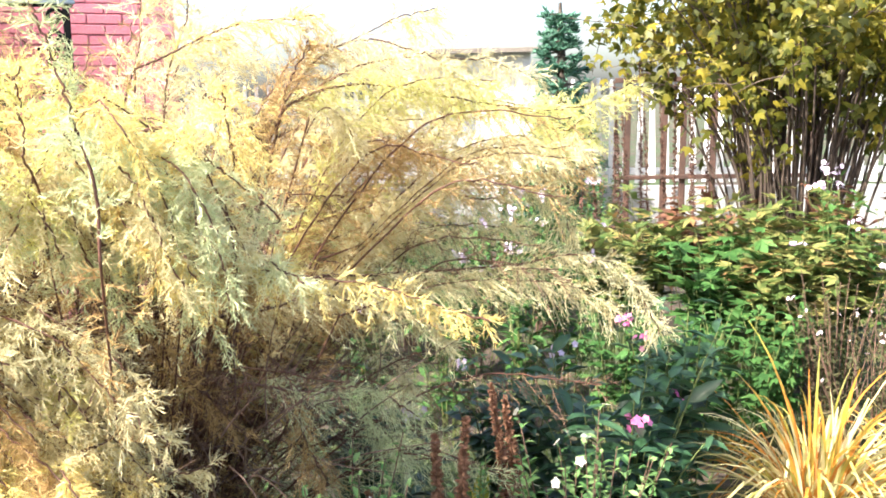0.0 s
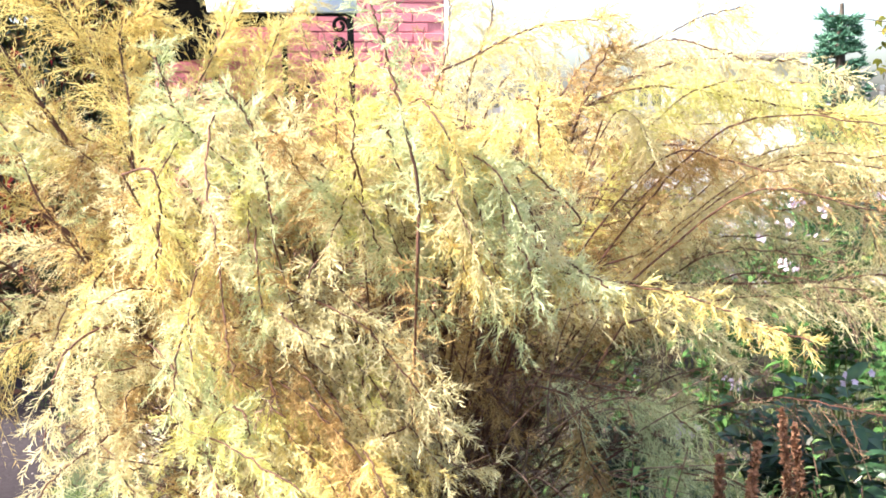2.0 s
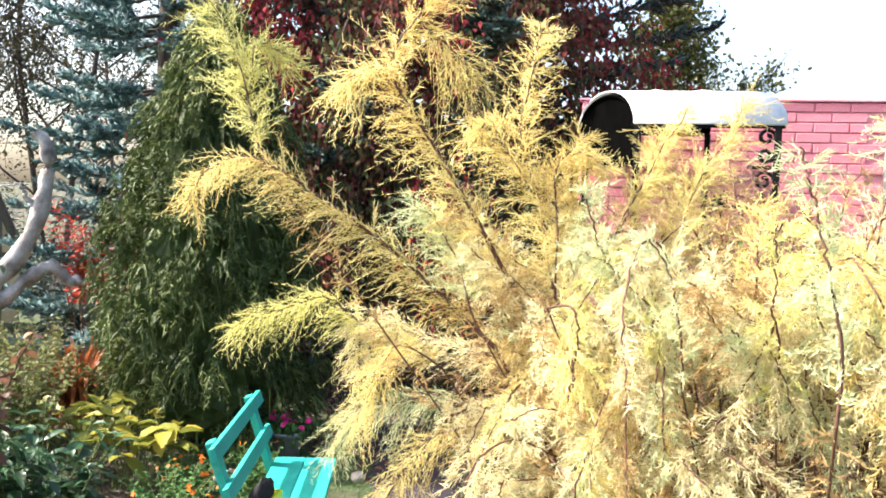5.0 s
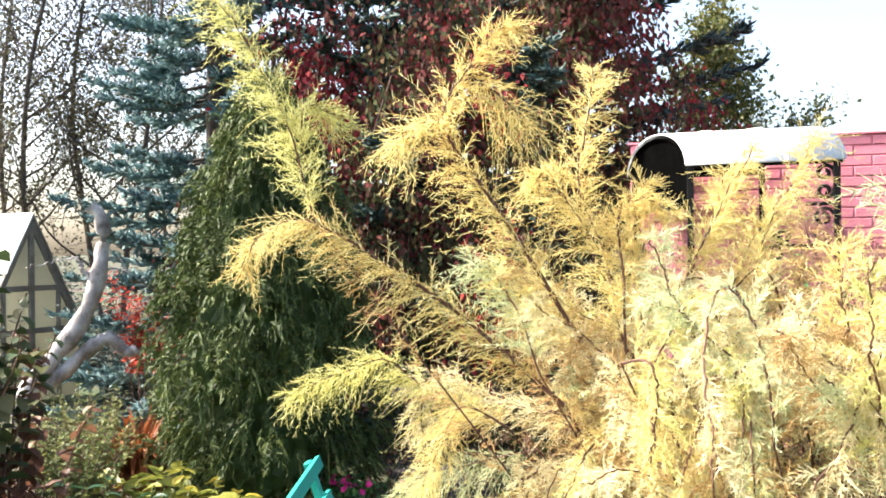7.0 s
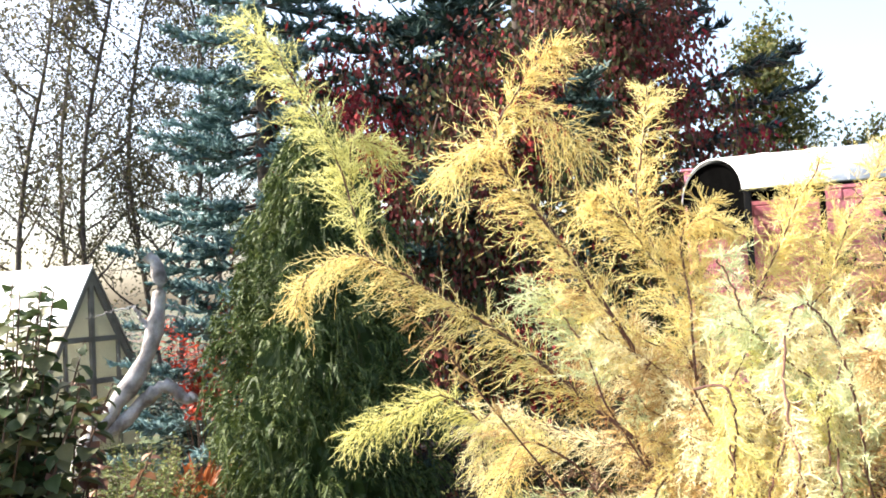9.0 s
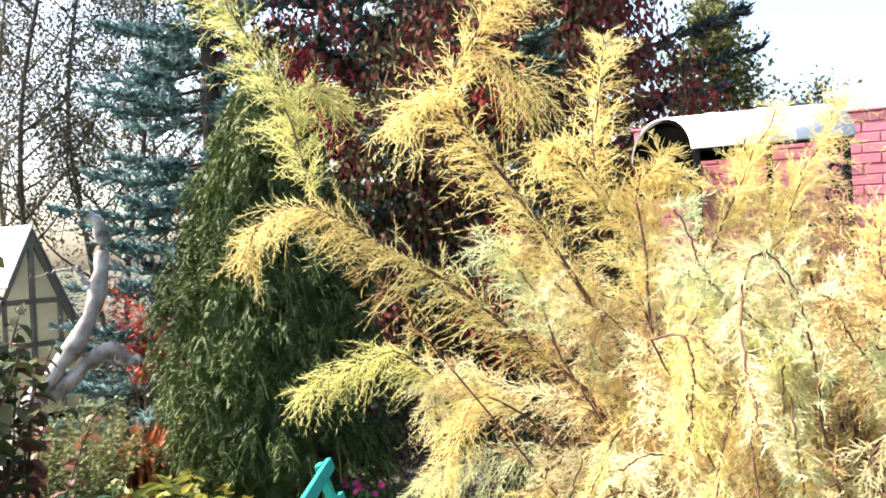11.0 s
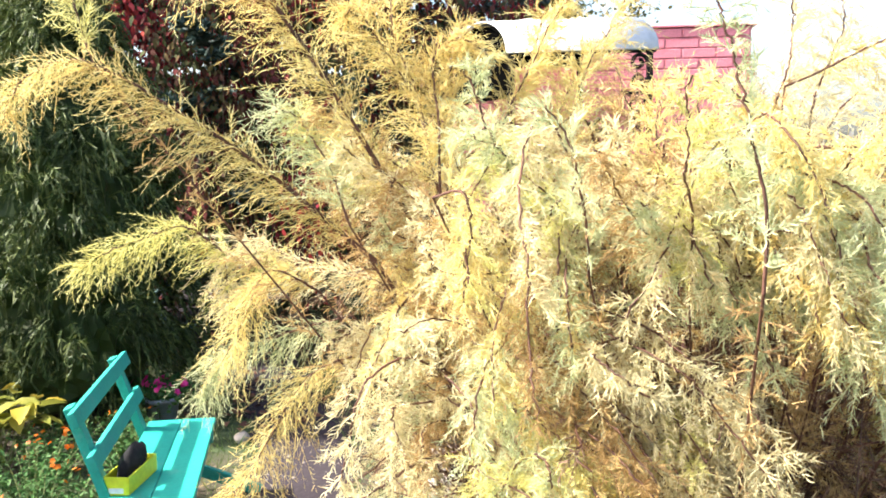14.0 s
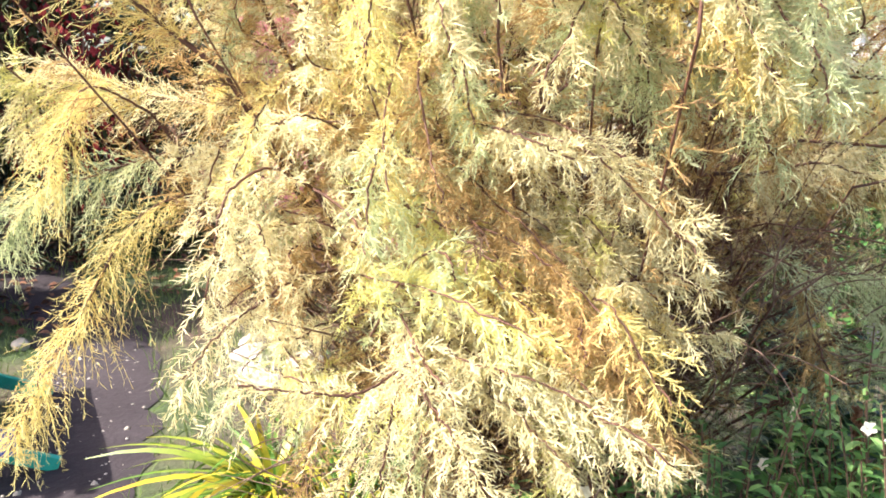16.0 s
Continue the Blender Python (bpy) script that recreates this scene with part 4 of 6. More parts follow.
def feathers(curve, s0, mat, length, step, twigs, droop=0.4, fine=0.003, parent=None, name="foliage", bent=True, fwd=0.75, thread=0.026):
    """The feathery sprays along a branch: fine shoots set all round with short curling threads."""
    seg = np.linalg.norm(np.diff(curve, axis=0), axis=1)
    arc = np.concatenate([[0], np.cumsum(seg)])
    n = max(4, int(arc[-1] * (1 - s0) / step))
    a = arc[-1] * (s0 + (1 - s0) * (np.arange(n) + rng.uniform(0, 1, n)) / n)
    p = np.stack([np.interp(a, arc, curve[:, i]) for i in range(3)], 1)
    tg = unit(np.gradient(curve, axis=0))
    tg = unit(np.stack([np.interp(a, arc, tg[:, i]) for i in range(3)], 1))
    u = rand_unit(n)
    u[:, 2] -= 0.45
    u = unit(u - (u * tg).sum(1, keepdims=True) * tg)
    d = unit(fwd * rng.uniform(0.6, 1.4, (n, 1)) * tg + u)
    f = a / arc[-1]
    L = length * rng.uniform(0.5, 1.15, n) * (1 - 0.45 * f ** 2) * np.clip((f - s0) * 7 + 0.45, 0.4, 1)
    dr = droop * rng.uniform(0.5, 1.5, n)
    bow = 0.22 * rng.normal(size=(n, 3)) + 0.25 * tg

    def along(q):
        ql = L[:, None] * q
        return p[:, None] + d[:, None] * ql[..., None] + (DOWN * dr[:, None] + bow)[:, None] * (ql * q)[..., None]

    s = Soup()
    ax = along(np.broadcast_to(np.linspace(0, 1, 5), (n, 5)))
    s.ribbons(ax, fine * np.array([0.8, 0.8, 0.75, 0.7, 0.3]), unit(np.cross(ax[:, -1] - ax[:, 0], rand_unit(n))))
    m = twigs
    q = np.clip((np.arange(m)[None] + rng.uniform(0, 1, (n, m))) / m * 0.95 + 0.05, 0, 1)
    at = along(q)
    at_t = unit(d[:, None] + (DOWN * dr[:, None] + bow)[:, None] * (2 * q)[..., None])
    w = rng.normal(size=(n, m, 3))
    w[..., 2] += 0.25
    w = unit(w - (w * at_t).sum(-1, keepdims=True) * at_t)
    dd = unit(0.55 * at_t + w)
    l = thread * (1.1 - 0.55 * q) * rng.uniform(0.55, 1.25, (n, m))
    curl = 0.42 * at_t - 0.25 * w + 0.42 * rng.normal(size=(n, m, 3))
    kk = np.array([0, 0.55, 1.0]) if bent else np.array([0, 1.0])
    P = (at[:, :, None] + dd[:, :, None] * (l[..., None] * kk)[..., None] + curl[:, :, None] * (l[..., None] * kk ** 2)[..., None] * 0.8).reshape(n * m, len(kk), 3)
    s.ribbons(P, fine * (np.array([0.85, 1.0, 0.45]) if bent else np.array([1.05, 0.5])), unit(np.cross(P[:, -1] - P[:, 0], rand_unit(n * m))))
    return s.build(name, mat, parent)


PLUME = (0.150, 0.0042, 20, False, 0.0018, 0.024, 0.75)    # soft high plumes
SPRAY = (0.105, 0.0135, 32, True, 0.0019, 0.023, 0.70)     # the near sunny sprays
ARCH = (0.125, 0.0060, 22, False, 0.0020, 0.024, 0.65)     # long arching limbs
INNER = (0.140, 0.0230, 20, False, 0.0021, 0.024, 0.60)    # limbs inside the bush


def branch(pts, mat, r, s0, kind=SPRAY, size=1.0):
    """A dark stem through pts with its feathery sprays; a thick one runs down to the root."""
    pts = np.asarray(pts) - ROOT
    c = catmull(pts, 10 * len(pts))
    s = Soup()
    K = len(c)
    # a stem wanders a little
    ln = np.linalg.norm(c[-1] - c[0])
    ph, k = rng.uniform(0, 6.28, 3), np.linspace(0, 1, K)[:, None]
    c = c + 0.013 * ln * np.sin(k * np.array((9.0, 11.0, 7.0)) + ph) * np.sin(k * math.pi) + 0.003 * rng.normal(size=c.shape) * k
    s.tubes(c[None], np.linspace(r * 0.56, 0.0018, K)[None], 6)
    low = None
    if r > 0.0045 and np.hypot(*pts[0][:2]) > 0.2:
        a = pts[0]
        low = catmull([a * (0.12, 0.12, 0), a * (0.5, 0.5, 0.5) - (0, 0, 0.1), a], 12)
        s.tubes(low[None], np.linspace(r * 0.45, r * 0.45, 12)[None], 6)
    b = s.build("branch", M_TAM_BARK, tamarisk, smooth=True)
    length, step, twigs, bent, fine, thread, fwd = kind
    feathers(c, s0 * 0.5, mat, length * size, step, twigs, parent=b, bent=bent, fine=fine, fwd=fwd, thread=thread)
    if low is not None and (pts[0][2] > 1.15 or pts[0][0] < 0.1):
        feathers(low, 0.35, M_TAM_RUST if rng.uniform() < 0.5 else M_TAM_SHADE_BROWN, 0.12, 0.026, 15, parent=b, name="inner_foliage", bent=False)
    return b
branch(((-1.71, 1.79, 1.49), (-1.92, 1.67, 1.69), (-2.07, 1.53, 1.83), (-2.21, 1.35, 1.97), (-2.29, 1.26, 1.96), (-2.34, 1.21, 1.86)), M_TAM_GOLD, 0.012, 0.15, PLUME)
branch(((-2.20, 1.36, 1.97), (-2.24, 1.35, 2.07), (-2.32, 1.32, 2.30), (-2.41, 1.26, 2.51), (-2.52, 1.18, 2.67)), M_TAM_LIME, 0.006, 0.1, PLUME)
branch(((-2.28, 1.39, 2.12), (-2.29, 1.37, 2.22), (-2.28, 1.39, 2.30), (-2.23, 1.45, 2.27)), M_TAM_LIME, 0.003, 0.3, PLUME)
branch(((-2.06, 1.95, 1.42), (-2.19, 1.89, 1.47), (-2.28, 1.84, 1.46), (-2.37, 1.76, 1.55), (-2.43, 1.68, 1.54), (-2.56, 1.50, 1.46)), M_TAM_LIME, 0.008, 0.2, PLUME)
branch(((-1.56, 1.72, 1.62), (-1.64, 1.59, 1.87), (-1.72, 1.52, 2.04), (-1.77, 1.46, 2.16), (-1.78, 1.45, 2.24), (-1.74, 1.49, 2.35), (-1.70, 1.53, 2.42), (-1.65, 1.54, 2.43)), M_TAM_GOLD, 0.012, 0.1, PLUME)
branch(((-1.77, 1.46, 2.16), (-1.77, 1.42, 2.20), (-1.79, 1.36, 2.19), (-1.81, 1.31, 2.15)), M_TAM_GOLD, 0.003, 0.2, PLUME)
branch(((-1.74, 1.49, 2.32), (-1.70, 1.54, 2.27), (-1.64, 1.59, 2.20)), M_TAM_GOLD, 0.003, 0.2, PLUME)
branch(((-1.52, 1.82, 1.62), (-1.55, 1.80, 1.73), (-1.61, 1.81, 1.90), (-1.67, 1.83, 2.06), (-1.69, 1.87, 2.21), (-1.69, 1.90, 2.38)), M_TAM_GOLD, 0.007, 0.15, PLUME)
branch(((-1.61, 1.81, 1.90), (-1.66, 1.77, 2.00), (-1.71, 1.73, 2.10), (-1.73, 1.71, 2.07)), M_TAM_GOLD, 0.004, 0.3, PLUME)
branch(((-1.50, 1.77, 1.65), (-1.53, 1.80, 1.84), (-1.56, 1.84, 1.98), (-1.52, 1.88, 2.02), (-1.46, 1.92, 1.98)), M_TAM_GOLD, 0.006, 0.3, PLUME, 0.6)
branch(((-1.40, 1.84, 1.63), (-1.43, 1.93, 1.83), (-1.39, 2.02, 1.99), (-1.34, 2.10, 2.15)), M_TAM_GOLD, 0.005, 0.9, PLUME, 0.55)
branch(((-1.40, 1.96, 1.62), (-1.39, 2.14, 1.88), (-1.32, 2.23, 2.04), (-1.28, 2.30, 2.19)), M_TAM_GOLD, 0.005, 0.6, PLUME)
branch(((-1.23, 1.71, 1.58), (-1.25, 1.64, 1.75), (-1.28, 1.62, 1.82), (-1.31, 1.59, 1.93)), M_TAM_GREEN, 0.005, 0.2, SPRAY)
branch(((-1.01, 1.55, 1.53), (-1.00, 1.52, 1.63), (-1.01, 1.49, 1.74), (-1.05, 1.47, 1.83)), M_TAM_GREEN, 0.005, 0.2, SPRAY)
branch(((-1.11, 1.89, 1.50), (-1.07, 1.96, 1.67), (-1.06, 1.96, 1.79), (-1.08, 2.01, 1.90)), M_TAM_GOLD, 0.005, 0.15, PLUME)
branch(((-1.66, 1.64, 1.59), (-1.73, 1.64, 1.73), (-1.80, 1.64, 1.83), (-1.85, 1.59, 1.87)), M_TAM_GREEN, 0.005, 0.2, PLUME)
branch(((-1.27, 1.44, 1.67), (-1.18, 1.41, 1.68), (-1.16, 1.40, 1.60), (-1.17, 1.39, 1.49)), M_TAM_GOLD, 0.005, 0.1, SPRAY)
branch(((-1.92, 1.80, 1.40), (-2.01, 1.72, 1.46), (-2.06, 1.67, 1.35), (-2.10, 1.62, 1.22)), M_TAM_GOLD, 0.006, 0.1, PLUME)
branch(((-0.69, 1.50, 1.53), (-0.69, 1.50, 1.66), (-0.70, 1.50, 1.74), (-0.72, 1.48, 1.81), (-0.75, 1.47, 1.93), (-0.76, 1.46, 2.00)), M_TAM_GREEN, 0.006, 0.15, SPRAY)
branch(((-0.84, 1.92, 1.62), (-0.85, 2.03, 1.79), (-0.83, 2.09, 1.91), (-0.84, 2.14, 2.02), (-0.84, 2.14, 2.11)), M_TAM_CREAM, 0.006, 0.5, ARCH)
branch(((-0.82, 2.15, 1.64), (-0.79, 2.16, 1.85), (-0.76, 2.22, 2.00), (-0.77, 2.27, 2.11)), M_TAM_CREAM, 0.005, 0.5, ARCH)
branch(((-0.82, 2.04, 1.88), (-0.71, 2.13, 1.94), (-0.61, 2.22, 1.99), (-0.44, 2.26, 2.01)), M_TAM_GOLD, 0.005, 0.35, ARCH)
branch(((-0.63, 2.21, 1.39), (-0.55, 2.23, 1.73), (-0.50, 2.25, 1.86), (-0.46, 2.25, 1.95)), M_TAM_RUST, 0.009, 0.5, ARCH)
branch(((-0.53, 2.24, 1.79), (-0.44, 2.31, 1.91), (-0.33, 2.38, 1.96), (-0.21, 2.39, 1.93), (-0.11, 2.45, 1.88)), M_TAM_CREAM, 0.005, 0.3, ARCH)
branch(((-0.40, 2.37, 1.94), (-0.28, 2.48, 2.01), (-0.16, 2.59, 2.05)), M_TAM_GOLD, 0.003, 0.9, ARCH)
branch(((-0.60, 2.32, 1.68), (-0.54, 2.34, 1.79), (-0.36, 2.47, 1.83), (-0.12, 2.60, 1.80), (0.19, 2.69, 1.77), (0.43, 2.77, 1.83)), M_TAM_LIME, 0.008, 0.25, ARCH)
branch(((-0.48, 2.45, 1.84), (-0.37, 2.52, 1.89), (-0.18, 2.59, 1.92), (-0.01, 2.70, 1.91), (0.13, 2.75, 1.85)), M_TAM_CREAM, 0.006, 0.2, ARCH)
branch(((0.04, 2.60, 1.77), (0.14, 2.65, 1.75), (0.20, 2.64, 1.70), (0.27, 2.69, 1.74)), M_TAM_LIME, 0.004, 0.1, ARCH)
branch(((-0.32, 2.78, 1.23), (-0.23, 2.79, 1.50), (-0.16, 2.75, 1.71), (-0.12, 2.70, 1.81)), M_TAM_CREAM, 0.005, 0.8, ARCH)
branch(((-0.65, 2.52, 1.42), (-0.46, 2.66, 1.46), (-0.22, 2.84, 1.49), (-0.01, 2.90, 1.48), (0.10, 2.90, 1.53), (0.20, 2.89, 1.46), (0.26, 2.89, 1.30)), M_TAM_CREAM, 0.008, 0.25, ARCH)
branch(((-0.66, 2.31, 1.33), (-0.46, 2.46, 1.32), (-0.20, 2.59, 1.31), (0.04, 2.65, 1.30), (0.26, 2.69, 1.31), (0.41, 2.72, 1.25), (0.50, 2.70, 1.08)), M_TAM_CREAM, 0.009, 0.2, ARCH)
branch(((-0.72, 2.19, 1.26), (-0.61, 2.32, 1.25), (-0.50, 2.40, 1.26), (-0.32, 2.48, 1.21), (-0.20, 2.54, 1.16), (-0.13, 2.60, 1.06)), M_TAM_CREAM, 0.008, 0.15, ARCH)
branch(((-0.65, 2.10, 1.67), (-0.63, 2.05, 1.54), (-0.60, 2.01, 1.41), (-0.59, 2.01, 1.31)), M_TAM_RUST, 0.007, 0.1, ARCH)
branch(((-0.64, 2.00, 1.66), (-0.62, 2.01, 1.77), (-0.61, 1.91, 1.81), (-0.54, 1.87, 1.78), (-0.48, 1.89, 1.69)), M_TAM_GOLD, 0.006, 0.15, SPRAY)
branch(((-0.69, 1.88, 1.66), (-0.62, 1.79, 1.74), (-0.67, 1.73, 1.75), (-0.72, 1.65, 1.74)), M_TAM_GOLD, 0.005, 0.1, SPRAY)
branch(((-0.50, 2.35, 1.71), (-0.45, 2.36, 1.78), (-0.40, 2.37, 1.75), (-0.37, 2.37, 1.68)), M_TAM_CREAM, 0.004, 0.1, ARCH)
branch(((-0.62, 1.80, 1.63), (-0.58, 1.70, 1.56), (-0.53, 1.67, 1.50), (-0.51, 1.64, 1.43)), M_TAM_GREEN, 0.005, 0.1, SPRAY)
branch(((-0.63, 2.11, 1.11), (-0.51, 2.24, 1.05), (-0.36, 2.37, 1.01), (-0.22, 2.39, 0.92)), M_TAM_GREEN, 0.006, 0.2, ARCH)
branch(((-0.51, 2.24, 1.05), (-0.51, 2.19, 0.96), (-0.45, 2.20, 0.81)), M_TAM_RUST, 0.004, 0.2, ARCH)
branch(((-0.41, 2.37, 0.99), (-0.32, 2.38, 0.89), (-0.25, 2.34, 0.79)), M_TAM_GREEN, 0.004, 0.2, ARCH)
branch(((-0.40, 2.57, 1.06), (-0.32, 2.68, 0.99), (-0.27, 2.69, 0.90)), M_TAM_CREAM, 0.004, 0.2, ARCH)
branch(((-0.53, 2.55, 1.56), (-0.45, 2.56, 1.65), (-0.32, 2.63, 1.68), (-0.23, 2.69, 1.64)), M_TAM_RUST, 0.005, 0.1, ARCH)
branch(((-0.52, 2.55, 1.38), (-0.42, 2.77, 1.41), (-0.32, 2.83, 1.36), (-0.14, 2.90, 1.31)), M_TAM_GREEN, 0.005, 0.1, ARCH)
branch(((-0.88, 1.69, 1.50), (-0.84, 1.59, 1.66), (-0.83, 1.54, 1.74), (-0.83, 1.54, 1.87)), M_TAM_LIME, 0.005, 0.1, SPRAY)
branch(((-1.88, 2.01, 1.21), (-2.01, 1.91, 1.17), (-2.08, 1.85, 1.10), (-2.13, 1.73, 0.89), (-2.17, 1.63, 0.76), (-2.21, 1.58, 0.63)), M_TAM_GOLD, 0.006, 0.15, PLUME)
branch(((-1.16, 1.51, 0.98), (-1.20, 1.40, 0.96), (-1.27, 1.34, 0.97), (-1.36, 1.28, 0.99)), M_TAM_CREAM, 0.005, 0.15, SPRAY)
branch(((-1.26, 1.68, 1.01), (-1.14, 1.51, 0.96), (-1.05, 1.44, 0.88), (-0.97, 1.42, 0.79)), M_TAM_CREAM, 0.006, 0.1, SPRAY)
branch(((-1.20, 1.60, 0.95), (-1.17, 1.45, 0.90), (-1.16, 1.40, 0.82), (-1.15, 1.40, 0.73)), M_TAM_CREAM, 0.005, 0.1, SPRAY)
branch(((-1.28, 1.89, 1.24), (-1.09, 1.80, 1.21), (-0.96, 1.74, 1.14), (-0.87, 1.71, 1.06), (-0.81, 1.70, 1.01)), M_TAM_CREAM, 0.006, 0.1, SPRAY)
branch(((-1.09, 1.86, 1.15), (-0.90, 1.85, 1.14), (-0.80, 1.84, 1.07), (-0.73, 1.83, 0.99), (-0.63, 1.84, 1.01)), M_TAM_CREAM, 0.006, 0.45, SPRAY, 0.75)
branch(((-0.84, 2.12, 1.25), (-0.79, 2.07, 1.16), (-0.72, 2.08, 1.09), (-0.64, 2.09, 0.99)), M_TAM_RUST, 0.005, 0.1, SPRAY, 0.75)
branch(((-1.13, 1.84, 1.06), (-1.00, 1.78, 1.01), (-0.94, 1.74, 0.96), (-0.89, 1.75, 0.92)), M_TAM_RUST, 0.005, 0.1, SPRAY)
branch(((-1.41, 1.72, 1.09), (-1.46, 1.63, 1.08), (-1.49, 1.55, 1.05), (-1.56, 1.50, 0.99), (-1.65, 1.49, 0.87)), M_TAM_CREAM, 0.006, 0.1, SPRAY)
branch(((-1.49, 1.79, 1.24), (-1.52, 1.66, 1.30), (-1.56, 1.56, 1.25), (-1.56, 1.52, 1.15), (-1.59, 1.51, 1.03)), M_TAM_CREAM, 0.006, 0.1, SPRAY)
branch(((-1.37, 1.90, 1.28), (-1.51, 1.83, 1.38), (-1.59, 1.78, 1.40), (-1.65, 1.74, 1.33)), M_TAM_GREEN, 0.007, 0.5, SPRAY)
branch(((-1.75, 1.98, 1.41), (-1.93, 1.97, 1.42), (-2.08, 1.92, 1.46), (-2.22, 1.86, 1.51), (-2.32, 1.83, 1.47), (-2.32, 1.83, 1.31)), M_TAM_CREAM, 0.007, 0.15, PLUME)
branch(((-1.95, 1.96, 1.31), (-2.12, 1.89, 1.26), (-2.23, 1.85, 1.23), (-2.30, 1.77, 1.18), (-2.34, 1.73, 1.07)), M_TAM_GREEN, 0.006, 0.15, PLUME)
branch(((-1.32, 1.65, 0.95), (-1.20, 1.60, 1.12), (-1.12, 1.58, 1.17), (-1.09, 1.56, 1.12)), M_TAM_GREEN, 0.005, 0.1, SPRAY)
branch(((-1.05, 1.87, 1.37), (-0.97, 1.84, 1.45), (-0.84, 1.81, 1.50), (-0.73, 1.83, 1.53), (-0.66, 1.84, 1.48), (-0.56, 1.89, 1.40)), M_TAM_GREEN, 0.006, 0.15, SPRAY, 0.75)
branch(((-1.21, 1.92, 1.34), (-1.20, 1.87, 1.49), (-1.21, 1.87, 1.62), (-1.21, 1.87, 1.75)), M_TAM_GREEN, 0.006, 0.3, SPRAY)
branch(((-1.41, 1.89, 1.33), (-1.42, 1.83, 1.51), (-1.45, 1.81, 1.63), (-1.48, 1.80, 1.74)), M_TAM_CREAM, 0.007, 0.3, SPRAY)
branch(((-0.85, 2.22, 1.26), (-0.86, 2.22, 1.42), (-0.76, 2.18, 1.39), (-0.73, 2.18, 1.31)), M_TAM_RUST, 0.006, 0.1, SPRAY, 0.75)
branch(((-0.76, 2.33, 1.24), (-0.61, 2.39, 1.24), (-0.49, 2.44, 1.21), (-0.35, 2.48, 1.19)), M_TAM_RUST, 0.006, 0.2, SPRAY, 0.75)
branch(((-1.45, 1.92, 1.12), (-1.52, 1.94, 1.23), (-1.58, 1.97, 1.34), (-1.60, 1.95, 1.50)), M_TAM_RUST, 0.006, 0.2, PLUME)
branch(((-1.59, 1.96, 1.13), (-1.63, 1.93, 1.24), (-1.65, 1.92, 1.35), (-1.74, 1.93, 1.47)), M_TAM_RUST, 0.006, 0.2, PLUME)
branch(((-1.52, 1.83, 1.60), (-1.55, 1.87, 1.78), (-1.57, 1.91, 1.94), (-1.55, 1.93, 2.07)), M_TAM_GOLD, 0.005, 0.3, PLUME)
branch(((-1.49, 1.97, 1.59), (-1.47, 1.98, 1.78), (-1.45, 2.05, 1.93), (-1.41, 2.08, 2.09)), M_TAM_GOLD, 0.005, 0.3, PLUME)
branch(((-1.34, 1.94, 1.57), (-1.33, 2.01, 1.72), (-1.31, 2.07, 1.88), (-1.28, 2.09, 2.00)), M_TAM_GOLD, 0.005, 0.3, PLUME)
branch(((-1.30, 2.08, 1.56), (-1.26, 2.10, 1.72), (-1.22, 2.12, 1.85)), M_TAM_RUST, 0.005, 0.2, PLUME)
branch(((-1.44, 2.00, 1.51), (-1.43, 2.06, 1.66), (-1.40, 2.14, 1.80)), M_TAM_RUST, 0.005, 0.2, PLUME)
branch(((-1.43, 1.77, 1.66), (-1.41, 1.76, 1.57), (-1.40, 1.74, 1.45)), M_TAM_GOLD, 0.005, 0.1, PLUME)
branch(((-0.43, 2.36, 1.22), (-0.26, 2.49, 1.25), (-0.03, 2.60, 1.26), (0.21, 2.67, 1.24), (0.36, 2.68, 1.16)), M_TAM_CREAM, 0.006, 0.2, ARCH)
branch(((-0.50, 2.45, 1.36), (-0.33, 2.63, 1.40), (-0.10, 2.80, 1.40), (0.11, 2.85, 1.39)), M_TAM_CREAM, 0.006, 0.2, ARCH)
branch(((-1.69, 2.13, 1.20), (-1.81, 2.12, 1.39), (-1.90, 2.12, 1.56), (-1.94, 2.10, 1.75)), M_TAM_CREAM, 0.006, 0.1, PLUME)
branch(((-1.77, 2.09, 1.13), (-1.90, 2.06, 1.32), (-2.00, 2.05, 1.52), (-2.07, 1.99, 1.70)), M_TAM_RUST, 0.006, 0.1, PLUME)
branch(((-1.61, 2.12, 1.25), (-1.68, 2.14, 1.42), (-1.71, 2.12, 1.58), (-1.72, 2.12, 1.74)), M_TAM_RUST, 0.006, 0.1, PLUME)
branch(((-1.57, 2.08, 1.01), (-1.72, 2.06, 1.07), (-1.85, 2.04, 1.17), (-1.95, 1.96, 1.26)), M_TAM_RUST, 0.006, 0.1, PLUME)
branch(((-1.54, 2.10, 1.14), (-1.60, 2.09, 1.31), (-1.56, 2.14, 1.46)), M_TAM_GREEN, 0.004, 0.1, PLUME)
branch(((-1.62, 1.94, 1.04), (-1.65, 1.86, 1.14), (-1.70, 1.83, 1.27)), M_TAM_GREEN, 0.004, 0.1, PLUME)
branch(((-1.69, 2.02, 1.01), (-1.75, 1.98, 1.08), (-1.79, 1.95, 1.05), (-1.83, 1.92, 0.96)), M_TAM_CREAM, 0.004, 0.1, PLUME)
branch(((-1.32, 1.87, 1.29), (-1.15, 1.78, 1.27), (-1.03, 1.75, 1.20), (-0.93, 1.71, 1.13), (-0.86, 1.71, 1.03)), M_TAM_CREAM, 0.006, 0.1, SPRAY)
branch(((-1.14, 1.79, 1.14), (-1.02, 1.75, 1.11), (-0.93, 1.73, 1.06), (-0.88, 1.72, 0.98)), M_TAM_CREAM, 0.005, 0.1, SPRAY)
